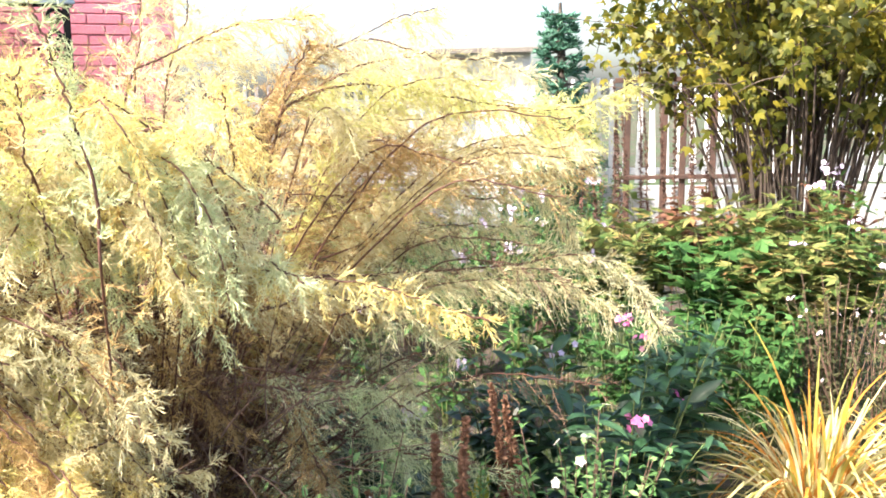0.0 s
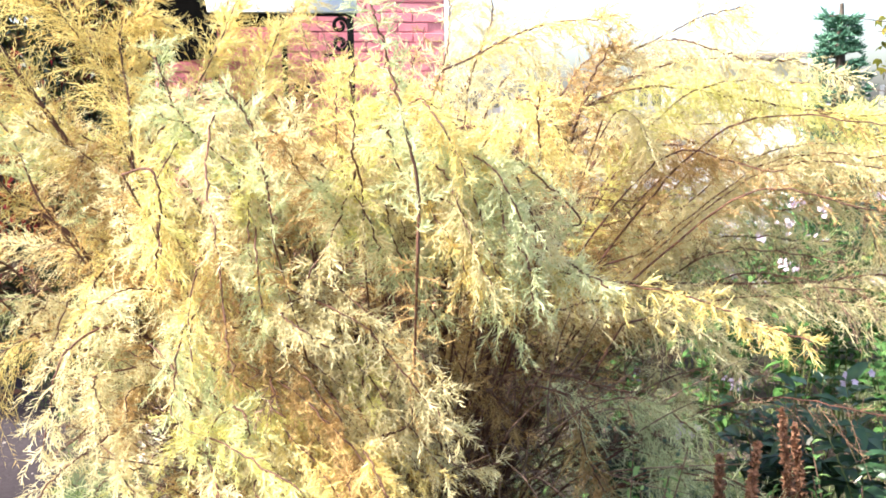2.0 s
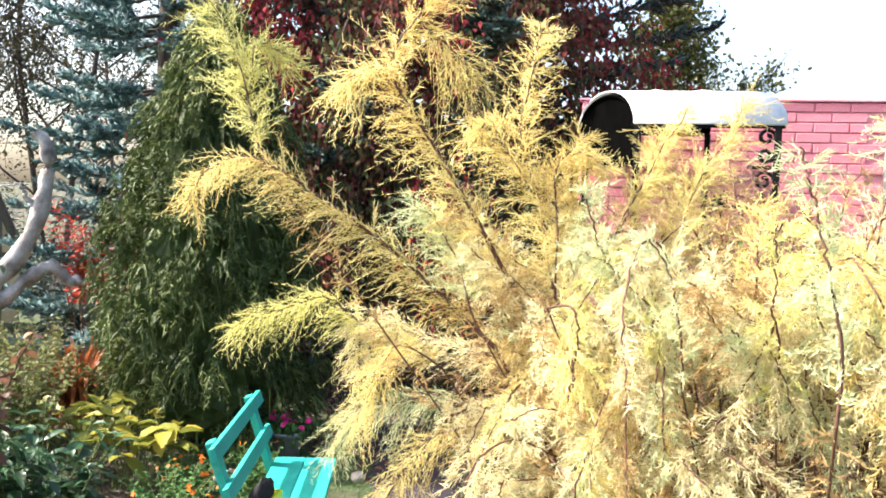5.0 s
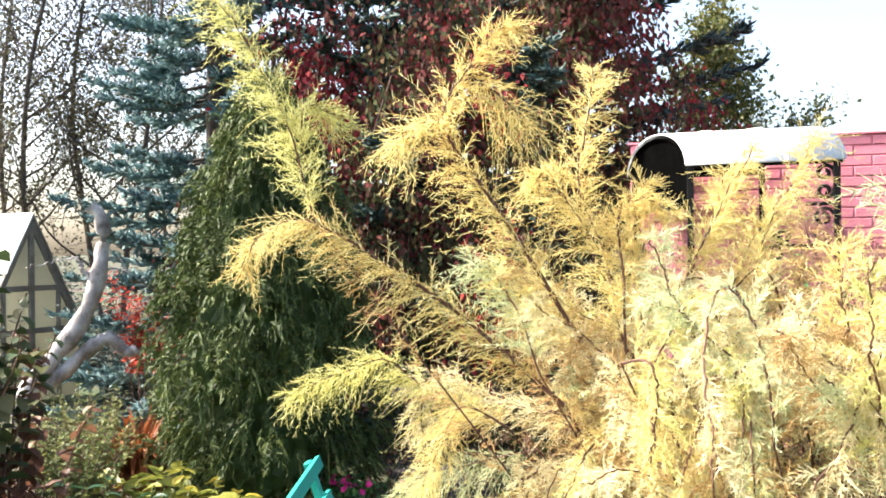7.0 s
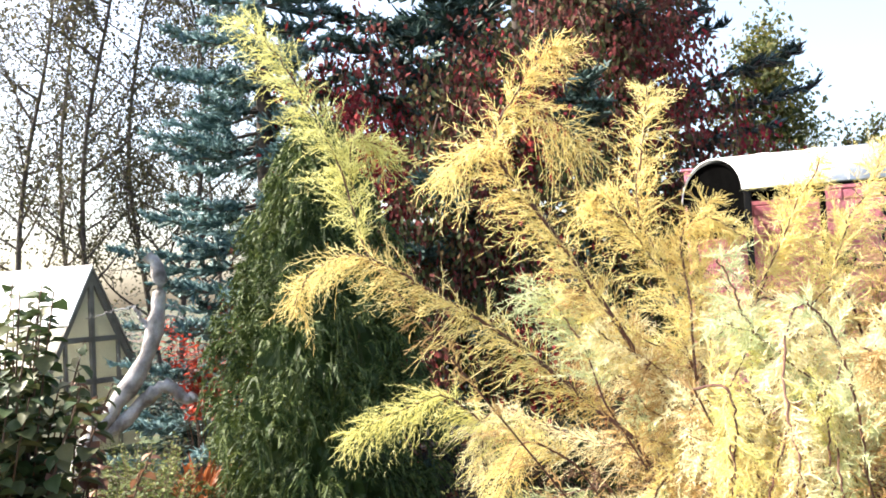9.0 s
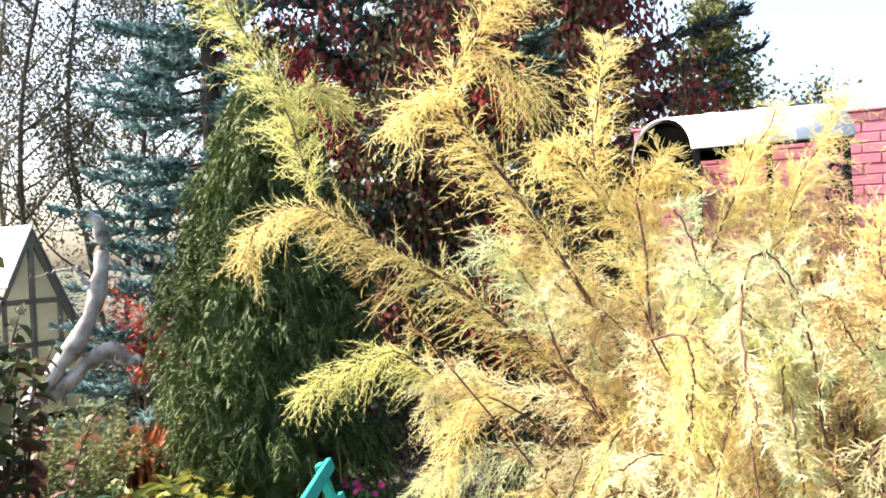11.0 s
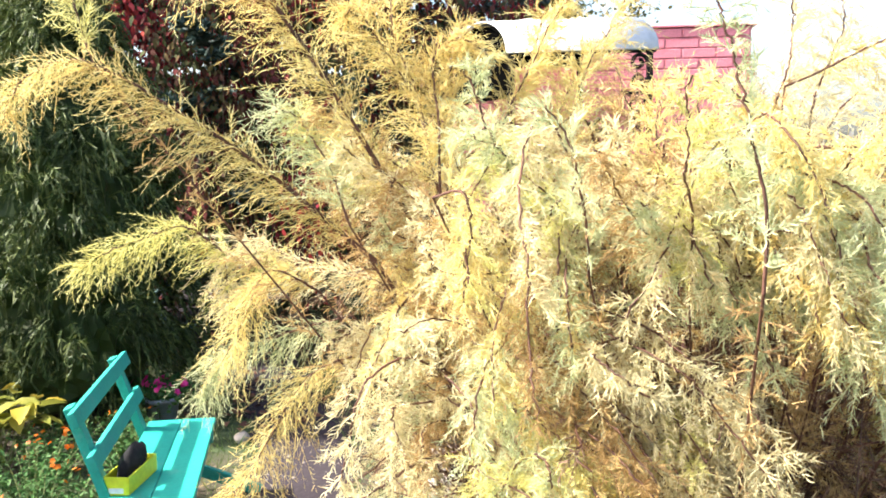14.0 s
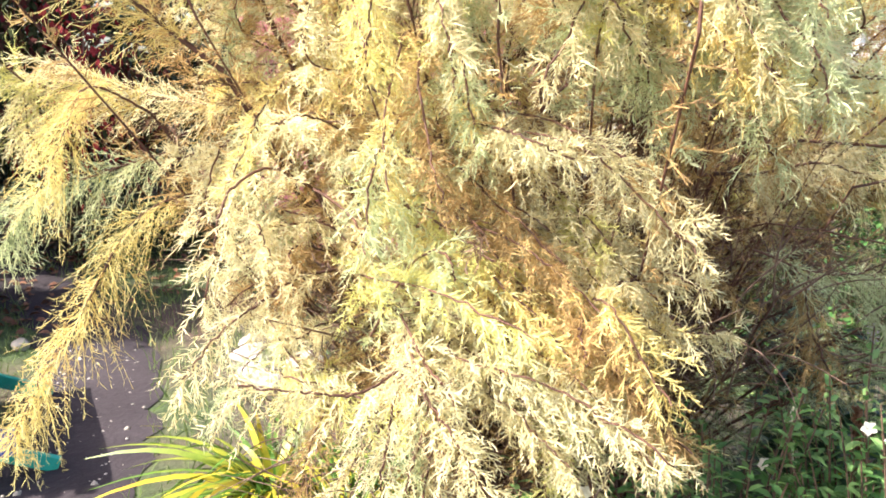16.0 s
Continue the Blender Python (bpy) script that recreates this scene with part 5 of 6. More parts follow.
branch(((-1.16, 1.89, 1.29), (-1.01, 1.83, 1.24), (-0.89, 1.80, 1.17), (-0.81, 1.80, 1.09)), M_TAM_CREAM, 0.005, 0.1, SPRAY)
branch(((-1.22, 1.59, 1.06), (-1.14, 1.52, 1.00), (-1.08, 1.49, 0.94), (-1.03, 1.47, 0.85)), M_TAM_CREAM, 0.005, 0.1, SPRAY)
branch(((-1.47, 1.74, 1.25), (-1.36, 1.69, 1.21), (-1.31, 1.66, 1.14), (-1.25, 1.64, 1.07)), M_TAM_CREAM, 0.005, 0.1, SPRAY)
branch(((-0.79, 1.78, 1.70), (-0.68, 1.78, 1.75), (-0.59, 1.78, 1.69), (-0.54, 1.77, 1.56), (-0.53, 1.77, 1.41)), M_TAM_CREAM, 0.006, 0.1, SPRAY)
branch(((-0.79, 1.73, 1.67), (-0.72, 1.74, 1.72), (-0.65, 1.73, 1.64), (-0.63, 1.72, 1.50)), M_TAM_CREAM, 0.005, 0.1, SPRAY)


def fill_branches():
    """The inner limbs, from the root out to the bush's shell."""
    # mostly the shade-darkened brown, so the gaps between sprays stay dark
    mats = [M_TAM_RUST, M_TAM_SHADE_BROWN, M_TAM_SHADE_BROWN, M_TAM_SHADE_BROWN, M_TAM_GOLD, M_TAM_SHADE_BROWN, M_TAM_SHADE_BROWN, M_TAM_SHADE_BROWN]
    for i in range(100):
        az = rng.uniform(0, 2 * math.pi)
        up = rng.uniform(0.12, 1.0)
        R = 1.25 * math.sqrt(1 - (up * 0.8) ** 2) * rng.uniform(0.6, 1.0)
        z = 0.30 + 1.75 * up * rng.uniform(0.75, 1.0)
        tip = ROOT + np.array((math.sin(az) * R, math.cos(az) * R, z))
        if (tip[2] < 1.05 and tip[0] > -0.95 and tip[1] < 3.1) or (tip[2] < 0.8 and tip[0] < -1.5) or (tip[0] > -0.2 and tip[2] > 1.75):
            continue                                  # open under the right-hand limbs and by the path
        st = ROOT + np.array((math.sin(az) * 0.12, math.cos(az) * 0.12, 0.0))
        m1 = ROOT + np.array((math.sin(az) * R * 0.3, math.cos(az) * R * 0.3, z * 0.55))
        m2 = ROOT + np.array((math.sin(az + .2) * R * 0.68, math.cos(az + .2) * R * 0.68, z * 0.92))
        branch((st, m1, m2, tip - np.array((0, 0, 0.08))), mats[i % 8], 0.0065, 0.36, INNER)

    # the limbs at the back, towards the fence, with shade put into their browns
    for i in range(52):
        az = rng.uniform(0.35, 1.75)
        R = rng.uniform(0.6, 1.5)
        z = rng.uniform(0.7, 1.8)
        o = np.array((math.sin(az), math.cos(az), 0))
        branch((ROOT + o * .1, ROOT + o * R * .35 + (0, 0, z * .6), ROOT + o * R * .7 + (0, 0, z * .95), ROOT + o * R + (0, 0, z - .08)), (M_TAM_SHADE_BROWN, M_TAM_RUST, M_TAM_RUST, M_TAM_SHADE_BROWN, M_TAM_GREEN)[i % 5], 0.009, 0.5, INNER, 1.2)

    # the high limbs before the house
    for i in range(44):
        az = rng.uniform(-2.0, 0.1)
        R = rng.uniform(0.3, 0.95)
        z = rng.uniform(1.3, 2.08)
        o = np.array((math.sin(az), math.cos(az), 0))
        branch((ROOT + o * .1, ROOT + o * R * .35 + (0, 0, z * .6), ROOT + o * R * .7 + (0, 0, z * .9), ROOT + o * R + (0, 0, z)), (M_TAM_GOLD, M_TAM_RUST, M_TAM_RUST, M_TAM_SHADE_BROWN)[i % 4], 0.009, 0.7, INNER, 1.1)

    # the arching crown towards the fence
    for i in range(22):
        x = rng.uniform(-0.9, 0.35)
        z = rng.uniform(1.3 if x < -0.2 else 1.55, 2.08 - 0.3 * (x + 0.9) / 1.2)
        tip = np.array((x, rng.uniform(2.5, 3.05), z))
        v = tip - ROOT
        branch((ROOT + v * (.1, .1, 0), ROOT + v * (.35, .35, .62), ROOT + v * (.7, .7, .97), tip), (M_TAM_CREAM, M_TAM_CREAM, M_TAM_RUST, M_TAM_LIME)[i % 4], 0.008, 0.8, ARCH)

    # the drooping outer sprays on the sunny side
    for i in range(52):
        az = math.pi - 0.35 + rng.uniform(-0.75, 1.15)
        R = rng.uniform(0.62, 1.12)
        z = rng.uniform(0.55, 1.75)
        o = np.array((math.sin(az), math.cos(az), 0))
        s = np.array((o[1], -o[0], 0)) * rng.uniform(-0.25, 0.25)
        tip = ROOT + o * R + s * 1.5 + (0, 0, z - 0.22)
        if tip[0] > -0.85:
            continue
        branch((ROOT + o * .35 + (0, 0, z * .7), ROOT + o * R * .7 + s * .5 + (0, 0, z + .05), ROOT + o * R * .92 + s + (0, 0, z - .04), tip),
               (M_TAM_CREAM, M_TAM_GREEN, M_TAM_CREAM, M_TAM_GOLD, M_TAM_LIME, M_TAM_CREAM, M_TAM_RUST)[i % 7], 0.006, 0.5, SPRAY)

    # short bright sprays over the whole sunny face
    for i in range(78):
        x, z = rng.uniform(-1.95, -0.42), rng.uniform(0.72, 1.72)
        if (x > -0.80 and z < 1.16) or (x < -1.70 and z < 1.02):
            continue
        y = 1.48 + rng.uniform(0, 0.28) + 0.30 * ((x + 1.15) / 0.8) ** 2
        sd = rng.uniform(-0.14, 0.16)
        st = (x * 0.82 - 0.20, y + 0.34, z + rng.uniform(-0.06, 0.08))
        if z > 1.42:
            pts = (st, (x, y + 0.12, z + 0.06), (x + sd * .6, y, z + 0.16), (x + sd, y - 0.05, z + 0.20))
        else:
            sd, dz = sd + 0.12, rng.uniform(-0.10, 0.05)
            if x + sd * 1.7 > -0.68 and z < 1.32:
                continue
            pts = (st, (x, y + 0.14, z + 0.06), (x + sd * .8, y + 0.02, z + 0.07), (x + sd * 1.7, y - 0.03, z + dz + 0.03))
        branch(pts, (M_TAM_CREAM, M_TAM_GOLD, M_TAM_GREEN, M_TAM_CREAM, M_TAM_RUST, M_TAM_LIME, M_TAM_RUST, M_TAM_CREAM)[i % 8], 0.004, 0.3, SPRAY, rng.uniform(0.75, 1.1))

    # sprays of the right flank, hanging out over the hollow
    for i in range(20):
        x, y, z = rng.uniform(-1.05, -0.78), rng.uniform(1.60, 1.82), rng.uniform(0.86, 1.30)
        branch(((x - .35, y + .18, z + .12), (x - .12, y + .05, z + .09), (x, y, z + .03), (x + .13, y - .04, z - .08)),
               (M_TAM_CREAM, M_TAM_GOLD, M_TAM_CREAM, M_TAM_RUST)[i % 4], 0.004, 0.2, SPRAY)
    for i in range(15):
        x, y, z = rng.uniform(-1.0, -0.64), rng.uniform(1.60, 1.88), rng.uniform(1.40, 1.78)
        branch(((x - .15, y + .25, z - .05), (x, y + .10, z + .07), (x + .10, y, z + .03), (x + .16, y - .02, z - .08)),
               (M_TAM_CREAM, M_TAM_GREEN, M_TAM_CREAM, M_TAM_GOLD, M_TAM_GREEN)[i % 5], 0.004, 0.2, SPRAY)


def old_twigs():
    """The bare tangle of brown twigs inside."""
    n = 1500
    a = rng.uniform(0, 2 * math.pi, n)
    rr = 0.80 * np.sqrt(rng.uniform(0, 1, n))
    base = np.stack([np.sin(a) * rr, np.cos(a) * rr, rng.uniform(0.05, 1.0, n)], 1)
    base = base[(base[:, 0] < 0.32) | (base[:, 2] > 0.75)]
    n = len(base)
    d = unit(base * (1, 1, 0.5) + rng.normal(size=(n, 3)) * 0.5 + (0, 0, 0.25))
    L = rng.uniform(0.12, 0.35, n)
    k = np.linspace(0, 1, 5)
    P = base[:, None] + d[:, None] * (L[:, None] * k)[..., None] + (0.3 * rng.normal(size=(n, 1, 3))) * (L[:, None] * k ** 2)[..., None]
    s = Soup()
    s.tubes(P, np.array([0.0026, 0.0024, 0.002, 0.0015, 0.0008]), 4)
    s.build("twig_tangle", M_TAM_TWIG, tamarisk, "tangle of bare brown twigs")
    for i in range(16):
        s = Soup()
        az = i * 2.4
        pts = [(math.sin(az) * .05, math.cos(az) * .05, 0), (math.sin(az) * .22, math.cos(az) * .22, .45), (math.sin(az + .3) * .45, math.cos(az + .3) * .45, 1.0 + .03 * i)]
        s.tubes(catmull(pts, 14)[None], np.linspace(0.018, 0.007, 14)[None], 7)
        s.build("main_stem", M_TAM_BARK, tamarisk, "dark brown main stem", smooth=True)


fill_branches()
old_twigs()


# ---------------------------------------------------------------- garden plants
def plant(name, at, label, category, height, radius, stems, mat, L, W, per, stem_mat=None, group="", upright=0.3, bend=0.25, r=0.004, whorl=False, bare=0.15, flower=None, fr=0.012, fcount=0, ftop=True, lobed=False, cluster=1):
    """Stems from one crown, each with its leaves and perhaps flowers."""
    t = thing(name, at, label, category, group)
    az = rng.uniform(0, 2 * math.pi, stems)
    rr = radius * np.sqrt(rng.uniform(0, 1, stems))
    h = height * rng.uniform(0.7, 1.05, stems)
    k = np.linspace(0, 1, 8)
    o = np.stack([np.sin(az), np.cos(az), 0 * az], 1)
    P = o[:, None] * (rr[:, None] * (0.3 + 0.7 * k ** 1.4))[..., None] + np.array((0, 0, 1.0)) * (h[:, None] * (k - bend * 0.3 * k ** 3))[..., None]
    P += rng.normal(size=(stems, 1, 3)) * 0.03 * (k ** 2)[None, :, None] * height
    n = stems * per
    f = bare + (1 - bare) * (np.arange(per)[None] + rng.uniform(0, 1, (stems, per))) / per
    idx = np.clip(f * 7, 0, 6.999)
    i = idx.astype(int)
    u = (idx - i)[..., None]
    si = np.arange(stems)[:, None]
    C = P[si, i] * (1 - u) + P[si, i + 1] * u
    a = (np.arange(per)[None] * (math.pi / 2 if whorl else 2.4) + rng.uniform(0, 6.28, (stems, 1))) + rng.normal(size=(stems, per)) * 0.3
    A = np.stack([np.sin(a), np.cos(a), upright + 0.35 * rng.normal(size=a.shape)], -1).reshape(n, 3)
    N = np.array((0, 0, 1.0)) + rng.normal(size=(n, 3)) * 0.25
    sz = rng.uniform(.65, 1.15, n) * (1.1 - 0.45 * f.reshape(n) ** 3)
    C = C.reshape(n, 3)
    for j in range(stems):
        s, lf = Soup(), Soup()
        s.tubes(P[j:j + 1], np.linspace(r, r * .4, 8), 5)
        ob = s.build("stem", stem_mat or M_GREEN_STEM, t)
        w = slice(j * per, (j + 1) * per)
        (lf.palmate if lobed == "palm" else lf.lobed if lobed else lf.leaves)(C[w], A[w], N[w], L * sz[w], W * sz[w])
        lf.build("foliage", mat, ob)
    if flower:
        top = P[rng.integers(0, stems, fcount), -1] if ftop else P[rng.integers(0, stems, fcount), rng.integers(4, 8, fcount)]
        top = np.repeat(top, cluster, 0)
        k = fcount * cluster
        flowers(t, top + rng.normal(size=(k, 3)) * (fr * 1.4, fr * 1.4, fr) + (0, 0, fr * .8), fr, flower)
    return t


def grass_clump(name, at, label, n, length, spread, width, mat, up=0.9, group="", category="grass"):
    """Arching strap leaves from one crown."""
    t = thing(name, at, label, category, group)
    az = rng.uniform(0, 2 * math.pi, n)
    o = np.stack([np.sin(az), np.cos(az), 0 * az], 1)
    L = length * rng.uniform(.55, 1.1, n)
    e = rng.uniform(0.25, 1.0, n)
    k = np.linspace(0, 1, 9)
    b = o * (0.10 * spread * rng.uniform(0, 1, n))[:, None]
    P = b[:, None] + o[:, None] * (spread * e[:, None] * (0.25 * k + 0.75 * k ** 1.8))[..., None] * (L / length)[:, None, None]
    P = P + np.array((0, 0, 1.0)) * (L[:, None] * up * (k - (0.25 + 0.5 * e[:, None]) * k ** 2.2))[..., None]
    P = P + rng.normal(size=(n, 1, 3)) * .09 * length * (k ** 2)[None, :, None]
    kink = (rng.uniform(0, 1, n) < 0.45)[:, None] * np.clip(k - rng.uniform(.35, .7, (n, 1)), 0, 1)
    P = P + DOWN0 * (0.9 * L[:, None] * kink)[..., None]
    P[..., 2] = np.maximum(P[..., 2], 0.01)
    side = unit(np.stack([o[:, 1], -o[:, 0], 0 * az], 1) + rng.normal(size=(n, 3)) * .35)
    w = width * np.array([.6, .9, 1, 1, .95, .85, .7, .45, .08])
    for i in range(min(n, 300)):
        s = Soup()
        s.ribbons(P[i:i + 1], w, side[i:i + 1])
        s.build("blade", mat, t)
    if n > 300:
        s = Soup()
        s.ribbons(P[300:], w, side[300:])
        tagged(s.build("blade_rest", mat, t), "the rest of the clump's blades", kind="stuff")
    return t


PHL = "phlox clump with dark pointed green leaves"
for x, y, h, rd, st, fl, n in ((0.42, 3.05, 0.95, 0.34, 22, M_PINK, 10), (0.05, 3.35, 0.85, 0.3, 16, M_LILAC, 8), (0.72, 3.5, 1.05, 0.25, 12, M_PINK, 12), (-0.45, 3.2, 0.75, 0.3, 14, M_LILAC, 8)):
    plant("phlox", (x, y, 0.05), PHL + " and a few pink flowers", "phlox", h, rd, st, M_PHLOX_LEAF, 0.15, 0.055, 18, None, "phlox in the bed", 0.12, whorl=True, flower=fl, fr=0.015, fcount=max(2, n // 4), cluster=7)
for x, y, h in ((0.15, 5.05, 1.35), (0.42, 5.2, 1.25), (-0.25, 4.4, 1.2), (-0.7, 4.6, 1.1), (1.95, 5.3, 1.35), (2.25, 4.9, 1.25)):
    plant("phlox", (x, y, 0.05), "tall phlox with pale lilac flower heads", "phlox", h, 0.25, 13, M_GREEN_LEAF, 0.10, 0.035, 20, None, "phlox at the back", 0.2, whorl=True, flower=M_LILAC, fr=0.018, fcount=5, cluster=6)
grass_clump("ornamental_grass", (1.16, 3.15, 0.05), "tousled clump of orange and straw-yellow grass", 420, 1.25, 0.68, 0.013, M_GRASS_GOLD)
grass_clump("ornamental_grass", (1.6, 3.3, 0.05), "tousled clump of straw-yellow grass", 260, 1.0, 0.6, 0.012, M_GRASS_GOLD)
grass_clump("iris_clump", (-0.08, 3.0, 0.08), "iris leaves turning green to yellow", 60, 0.8, 0.42, 0.022, M_DAYLILY)
grass_clump("daylily_clump", (-2.10, 2.50, 0.05), "arching green daylily leaves with yellow and orange tips", 200, 0.56, 0.62, 0.022, M_DAYLILY)
grass_clump("daylily_clump", (-1.75, 2.35, 0.05), "arching green daylily leaves with yellow tips", 130, 0.55, 0.45, 0.018, M_DAYLILY)
POT = "low shrubby cinquefoil with small bright leaves and cream flowers"
for x, y, h, fl in ((0.22, 2.3, 0.82, M_WHITE_PETAL), (-0.32, 1.98, 0.80, M_WHITE_PETAL), (-0.40, 2.06, 0.82, M_WHITE_PETAL), (-0.68, 1.95, 0.80, None), (-0.90, 1.85, 0.6, M_WHITE_PETAL), (0.0, 2.2, 0.7, M_WHITE_PETAL), (-0.15, 1.8, 0.6, None)):
    plant("cinquefoil_shrub", (x, y, 0.03), POT, "shrub", h * 1.1, 0.22, 36, M_LIGHT_GREEN, 0.046, 0.019, 40, M_STEM, "cinquefoils at the bed's edge", 0.5, flower=fl, fr=0.016, fcount=5)


def spike(at, height, mat, label, name="seed_spike", w=0.022, leafy_part=0.3, n=260):
    t = thing(name, at, label, "seed head", "seed spikes")
    s = Soup()
    c = catmull([(0, 0, 0), (0.01, 0.02, height * .5), (rng.uniform(-.05, .05), rng.uniform(-.05, .05), height)], 12)
    s.tubes(c[None], np.linspace(.006, .002, 12)[None], 5)
    s.build("stem", M_STEM, t)
    f = rng.uniform(leafy_part, 1, n)
    p = np.stack([np.interp(f, np.linspace(0, 1, 12), c[:, j]) for j in range(3)], 1)
    a = rand_unit(n) + (0, 0, .4)
    s = Soup()
    s.leaves(p, a, rand_unit(n), w * (1.25 - f) * 1.3 + .006, 0.010)
    s.build("seed_head", mat, t)


for x, y, h in ((1.35, 6.85, 2.0), (1.15, 6.9, 1.9), (1.48, 6.8, 1.85), (1.6, 6.9, 2.0), (0.98, 6.8, 1.75), (0.72, 6.5, 1.6), (0.84, 6.4, 1.5), (0.6, 6.3, 1.45), (1.25, 6.7, 1.7), (0.9, 6.6, 1.8), (1.42, 6.6, 1.9), (1.08, 6.75, 1.95)):
    spike((x, y, 0.1), h, M_SEED, "tall brown dried seed spike in the bed", w=0.028, n=420)
for x, y, h in ((0.02, 2.52, 0.92), (-0.12, 2.22, 0.92), (-0.17, 2.3, 0.85), (0.06, 2.6, 0.85), (-0.35, 2.45, 0.62), (-0.28, 2.25, 0.62)):
    spike((x, y, 0.05), h, M_DRY_PLUME, "rusty brown dried astilbe plume", "astilbe_plume", 0.03, 0.62, 420)
plant("leafy_spikes", (-0.06, 2.35, 0.03), "upright spikes of tiny bright green leaves", "shrub", 0.86, 0.05, 3, M_LIGHT_GREEN, 0.035, 0.012, 90, None, "", 0.6)
PEO = "clump of hand-shaped leaves turning yellow and bronze"
for x, y, h, m in ((1.0, 5.9, 1.15, M_PEONY), (1.45, 5.4, 1.15, M_PEONY), (1.9, 5.6, 1.2, M_PEONY), (1.2, 5.0, 1.0, M_GREEN_LEAF), (0.75, 5.4, 1.05, M_PEONY), (1.6, 4.9, 1.0, M_PEONY), (2.3, 5.9, 1.15, M_BROWN_LEAF), (1.4, 6.1, 1.1, M_BROWN_LEAF), (2.0, 5.1, 1.05, M_PEONY), (1.75, 6.2, 1.1, M_PEONY)):
    plant("peony", (x, y, 0.1), PEO, "peony", h, 0.34, 20, m, 0.17, 0.062, 9, None, "peonies in the bed", 0.1, bare=0.5, lobed="palm")
for x, y, h in ((1.15, 4.2, 0.82), (0.85, 4.1, 0.8), (1.4, 4.4, 0.8), (0.6, 4.3, 0.85)):
    plant("astilbe", (x, y, 0.05), "green clump of toothed astilbe leaves", "perennial", h, 0.28, 18, M_GREEN_LEAF, 0.10, 0.05, 14, None, "green clumps", 0.2, bare=0.3, lobed=True)
for x, y, h in ((1.65, 4.3, 0.92), (1.9, 4.0, 0.95), (1.6, 3.75, 0.85), (2.1, 4.4, 0.9)):
    plant("aster", (x, y, 0.05), "bushy aster with fine dull leaves and pale pink flowers", "aster", h, 0.28, 30, M_ASTER, 0.05, 0.012, 30, M_STEM, "asters", 0.3, flower=M_LILAC_PALE, fr=0.011, fcount=9, cluster=2)


def ninebark():
    t = thing("ninebark_shrub", (2.2, 6.7, 0.1), "tall vase-shaped shrub with brown stems and yellow-green leaves", "shrub")
    tips = []
    for i in range(140):
        s = Soup()
        az = rng.uniform(0, 6.28)
        r0, r1 = 0.34 * math.sqrt(rng.uniform(0, 1)), rng.uniform(0.1, 1.5)
        h = rng.uniform(2.1, 3.7) * (1.1 - 0.25 * r1 / 1.5)
        o = np.array((math.sin(az), math.cos(az), 0))
        c = catmull([o * r0, o * (r0 + r1 * .2) + (rng.uniform(-.12, .12), rng.uniform(-.12, .12), h * .5), o * (r0 + r1 * .55) + (0, 0, h * .85), o * (r0 + r1) + (0, 0, h * rng.uniform(.82, 1.0))], 14)
        s.tubes(c[None], np.linspace(.012, .003, 14)[None], 5)
        for j in range(3):
            b = c[int(rng.uniform(.5, 1) * 13)]
            d = unit(rng.normal(size=3) + o * .6)
            tc = catmull([b, b + d * .14, b + d * .3 - (0, 0, .05)], 6)
            s.tubes(tc[None], np.linspace(.004, .002, 6)[None], 4)
            tips.append(tc)
        s.build("stem", M_SHRUB_STEM, t)
    tt = np.concatenate(tips)
    c = tt[rng.integers(0, len(tt), 11500)] + rng.normal(size=(11500, 3)) * .06
    c = c[c[:, 2] > 0.95 + 0.72 * np.hypot(c[:, 0], c[:, 1]) + 0.18 * rng.normal(size=len(c))]
    n = len(c)
    lf = Soup()
    lf.lobed(c, rng.normal(size=(n, 3)) * .6 + (0, 0, -.55), rng.normal(size=(n, 3)) * .4 + (-.3, -.6, .6), .085 * rng.uniform(.6, 1.2, n), .075 * rng.uniform(.6, 1.2, n))
    lf.build("leaves", M_YELLOW_LEAF, t)


ninebark()
plant("lilac_shrub", (2.45, 4.5, 0.05), "blue-green leafy shrub at the bed's edge", "shrub", 2.15, 0.6, 14, M_HOSTA_BLUE, 0.085, 0.062, 22, M_STEM, "", -0.2, bare=0.6, r=0.008)

for x, y, h in ((0.35, 6.6, 1.5), (0.0, 6.9, 1.4), (-0.6, 6.2, 1.25), (-1.2, 5.6, 1.2), (0.75, 7.4, 1.35), (-0.2, 5.6, 1.1)):
    plant("honeysuckle_shrub", (x, y, 0.05), "rounded leafy green shrub before the fence", "shrub", h, 0.42, 34, M_GREEN_LEAF, 0.06, 0.032, 34, M_STEM, "green shrubs before the fence", 0.1)

# left side of the garden
plant("golden_hosta", (-5.35, 2.6, 0.02), "hosta with broad leaves turned bright yellow", "hosta", 0.42, 0.34, 22, M_HOSTA_GOLD, 0.22, 0.13, 3, None, "hostas", 0.1, bare=0.8)
plant("golden_hosta", (-5.75, 2.45, 0.02), "hosta with broad green and yellow leaves", "hosta", 0.5, 0.38, 22, M_HOSTA_GOLD, 0.24, 0.11, 2, None, "hostas", 0.1, bare=0.8)
plant("dark_leaf_shrub", (-4.48, 1.66, 0.02), "rounded shrub with pointed dark green leaves", "shrub", 0.82, 0.40, 34, M_PHLOX_LEAF, 0.13, 0.055, 16, None, "", -0.1)
plant("viburnum_shrub", (-4.2, 0.82, 0.02), "tall shrub with dark green and purple-brown leaves", "shrub", 2.05, 0.48, 66, M_VIBURNUM, 0.105, 0.09, 50, M_STEM, "", -0.2, r=0.008)
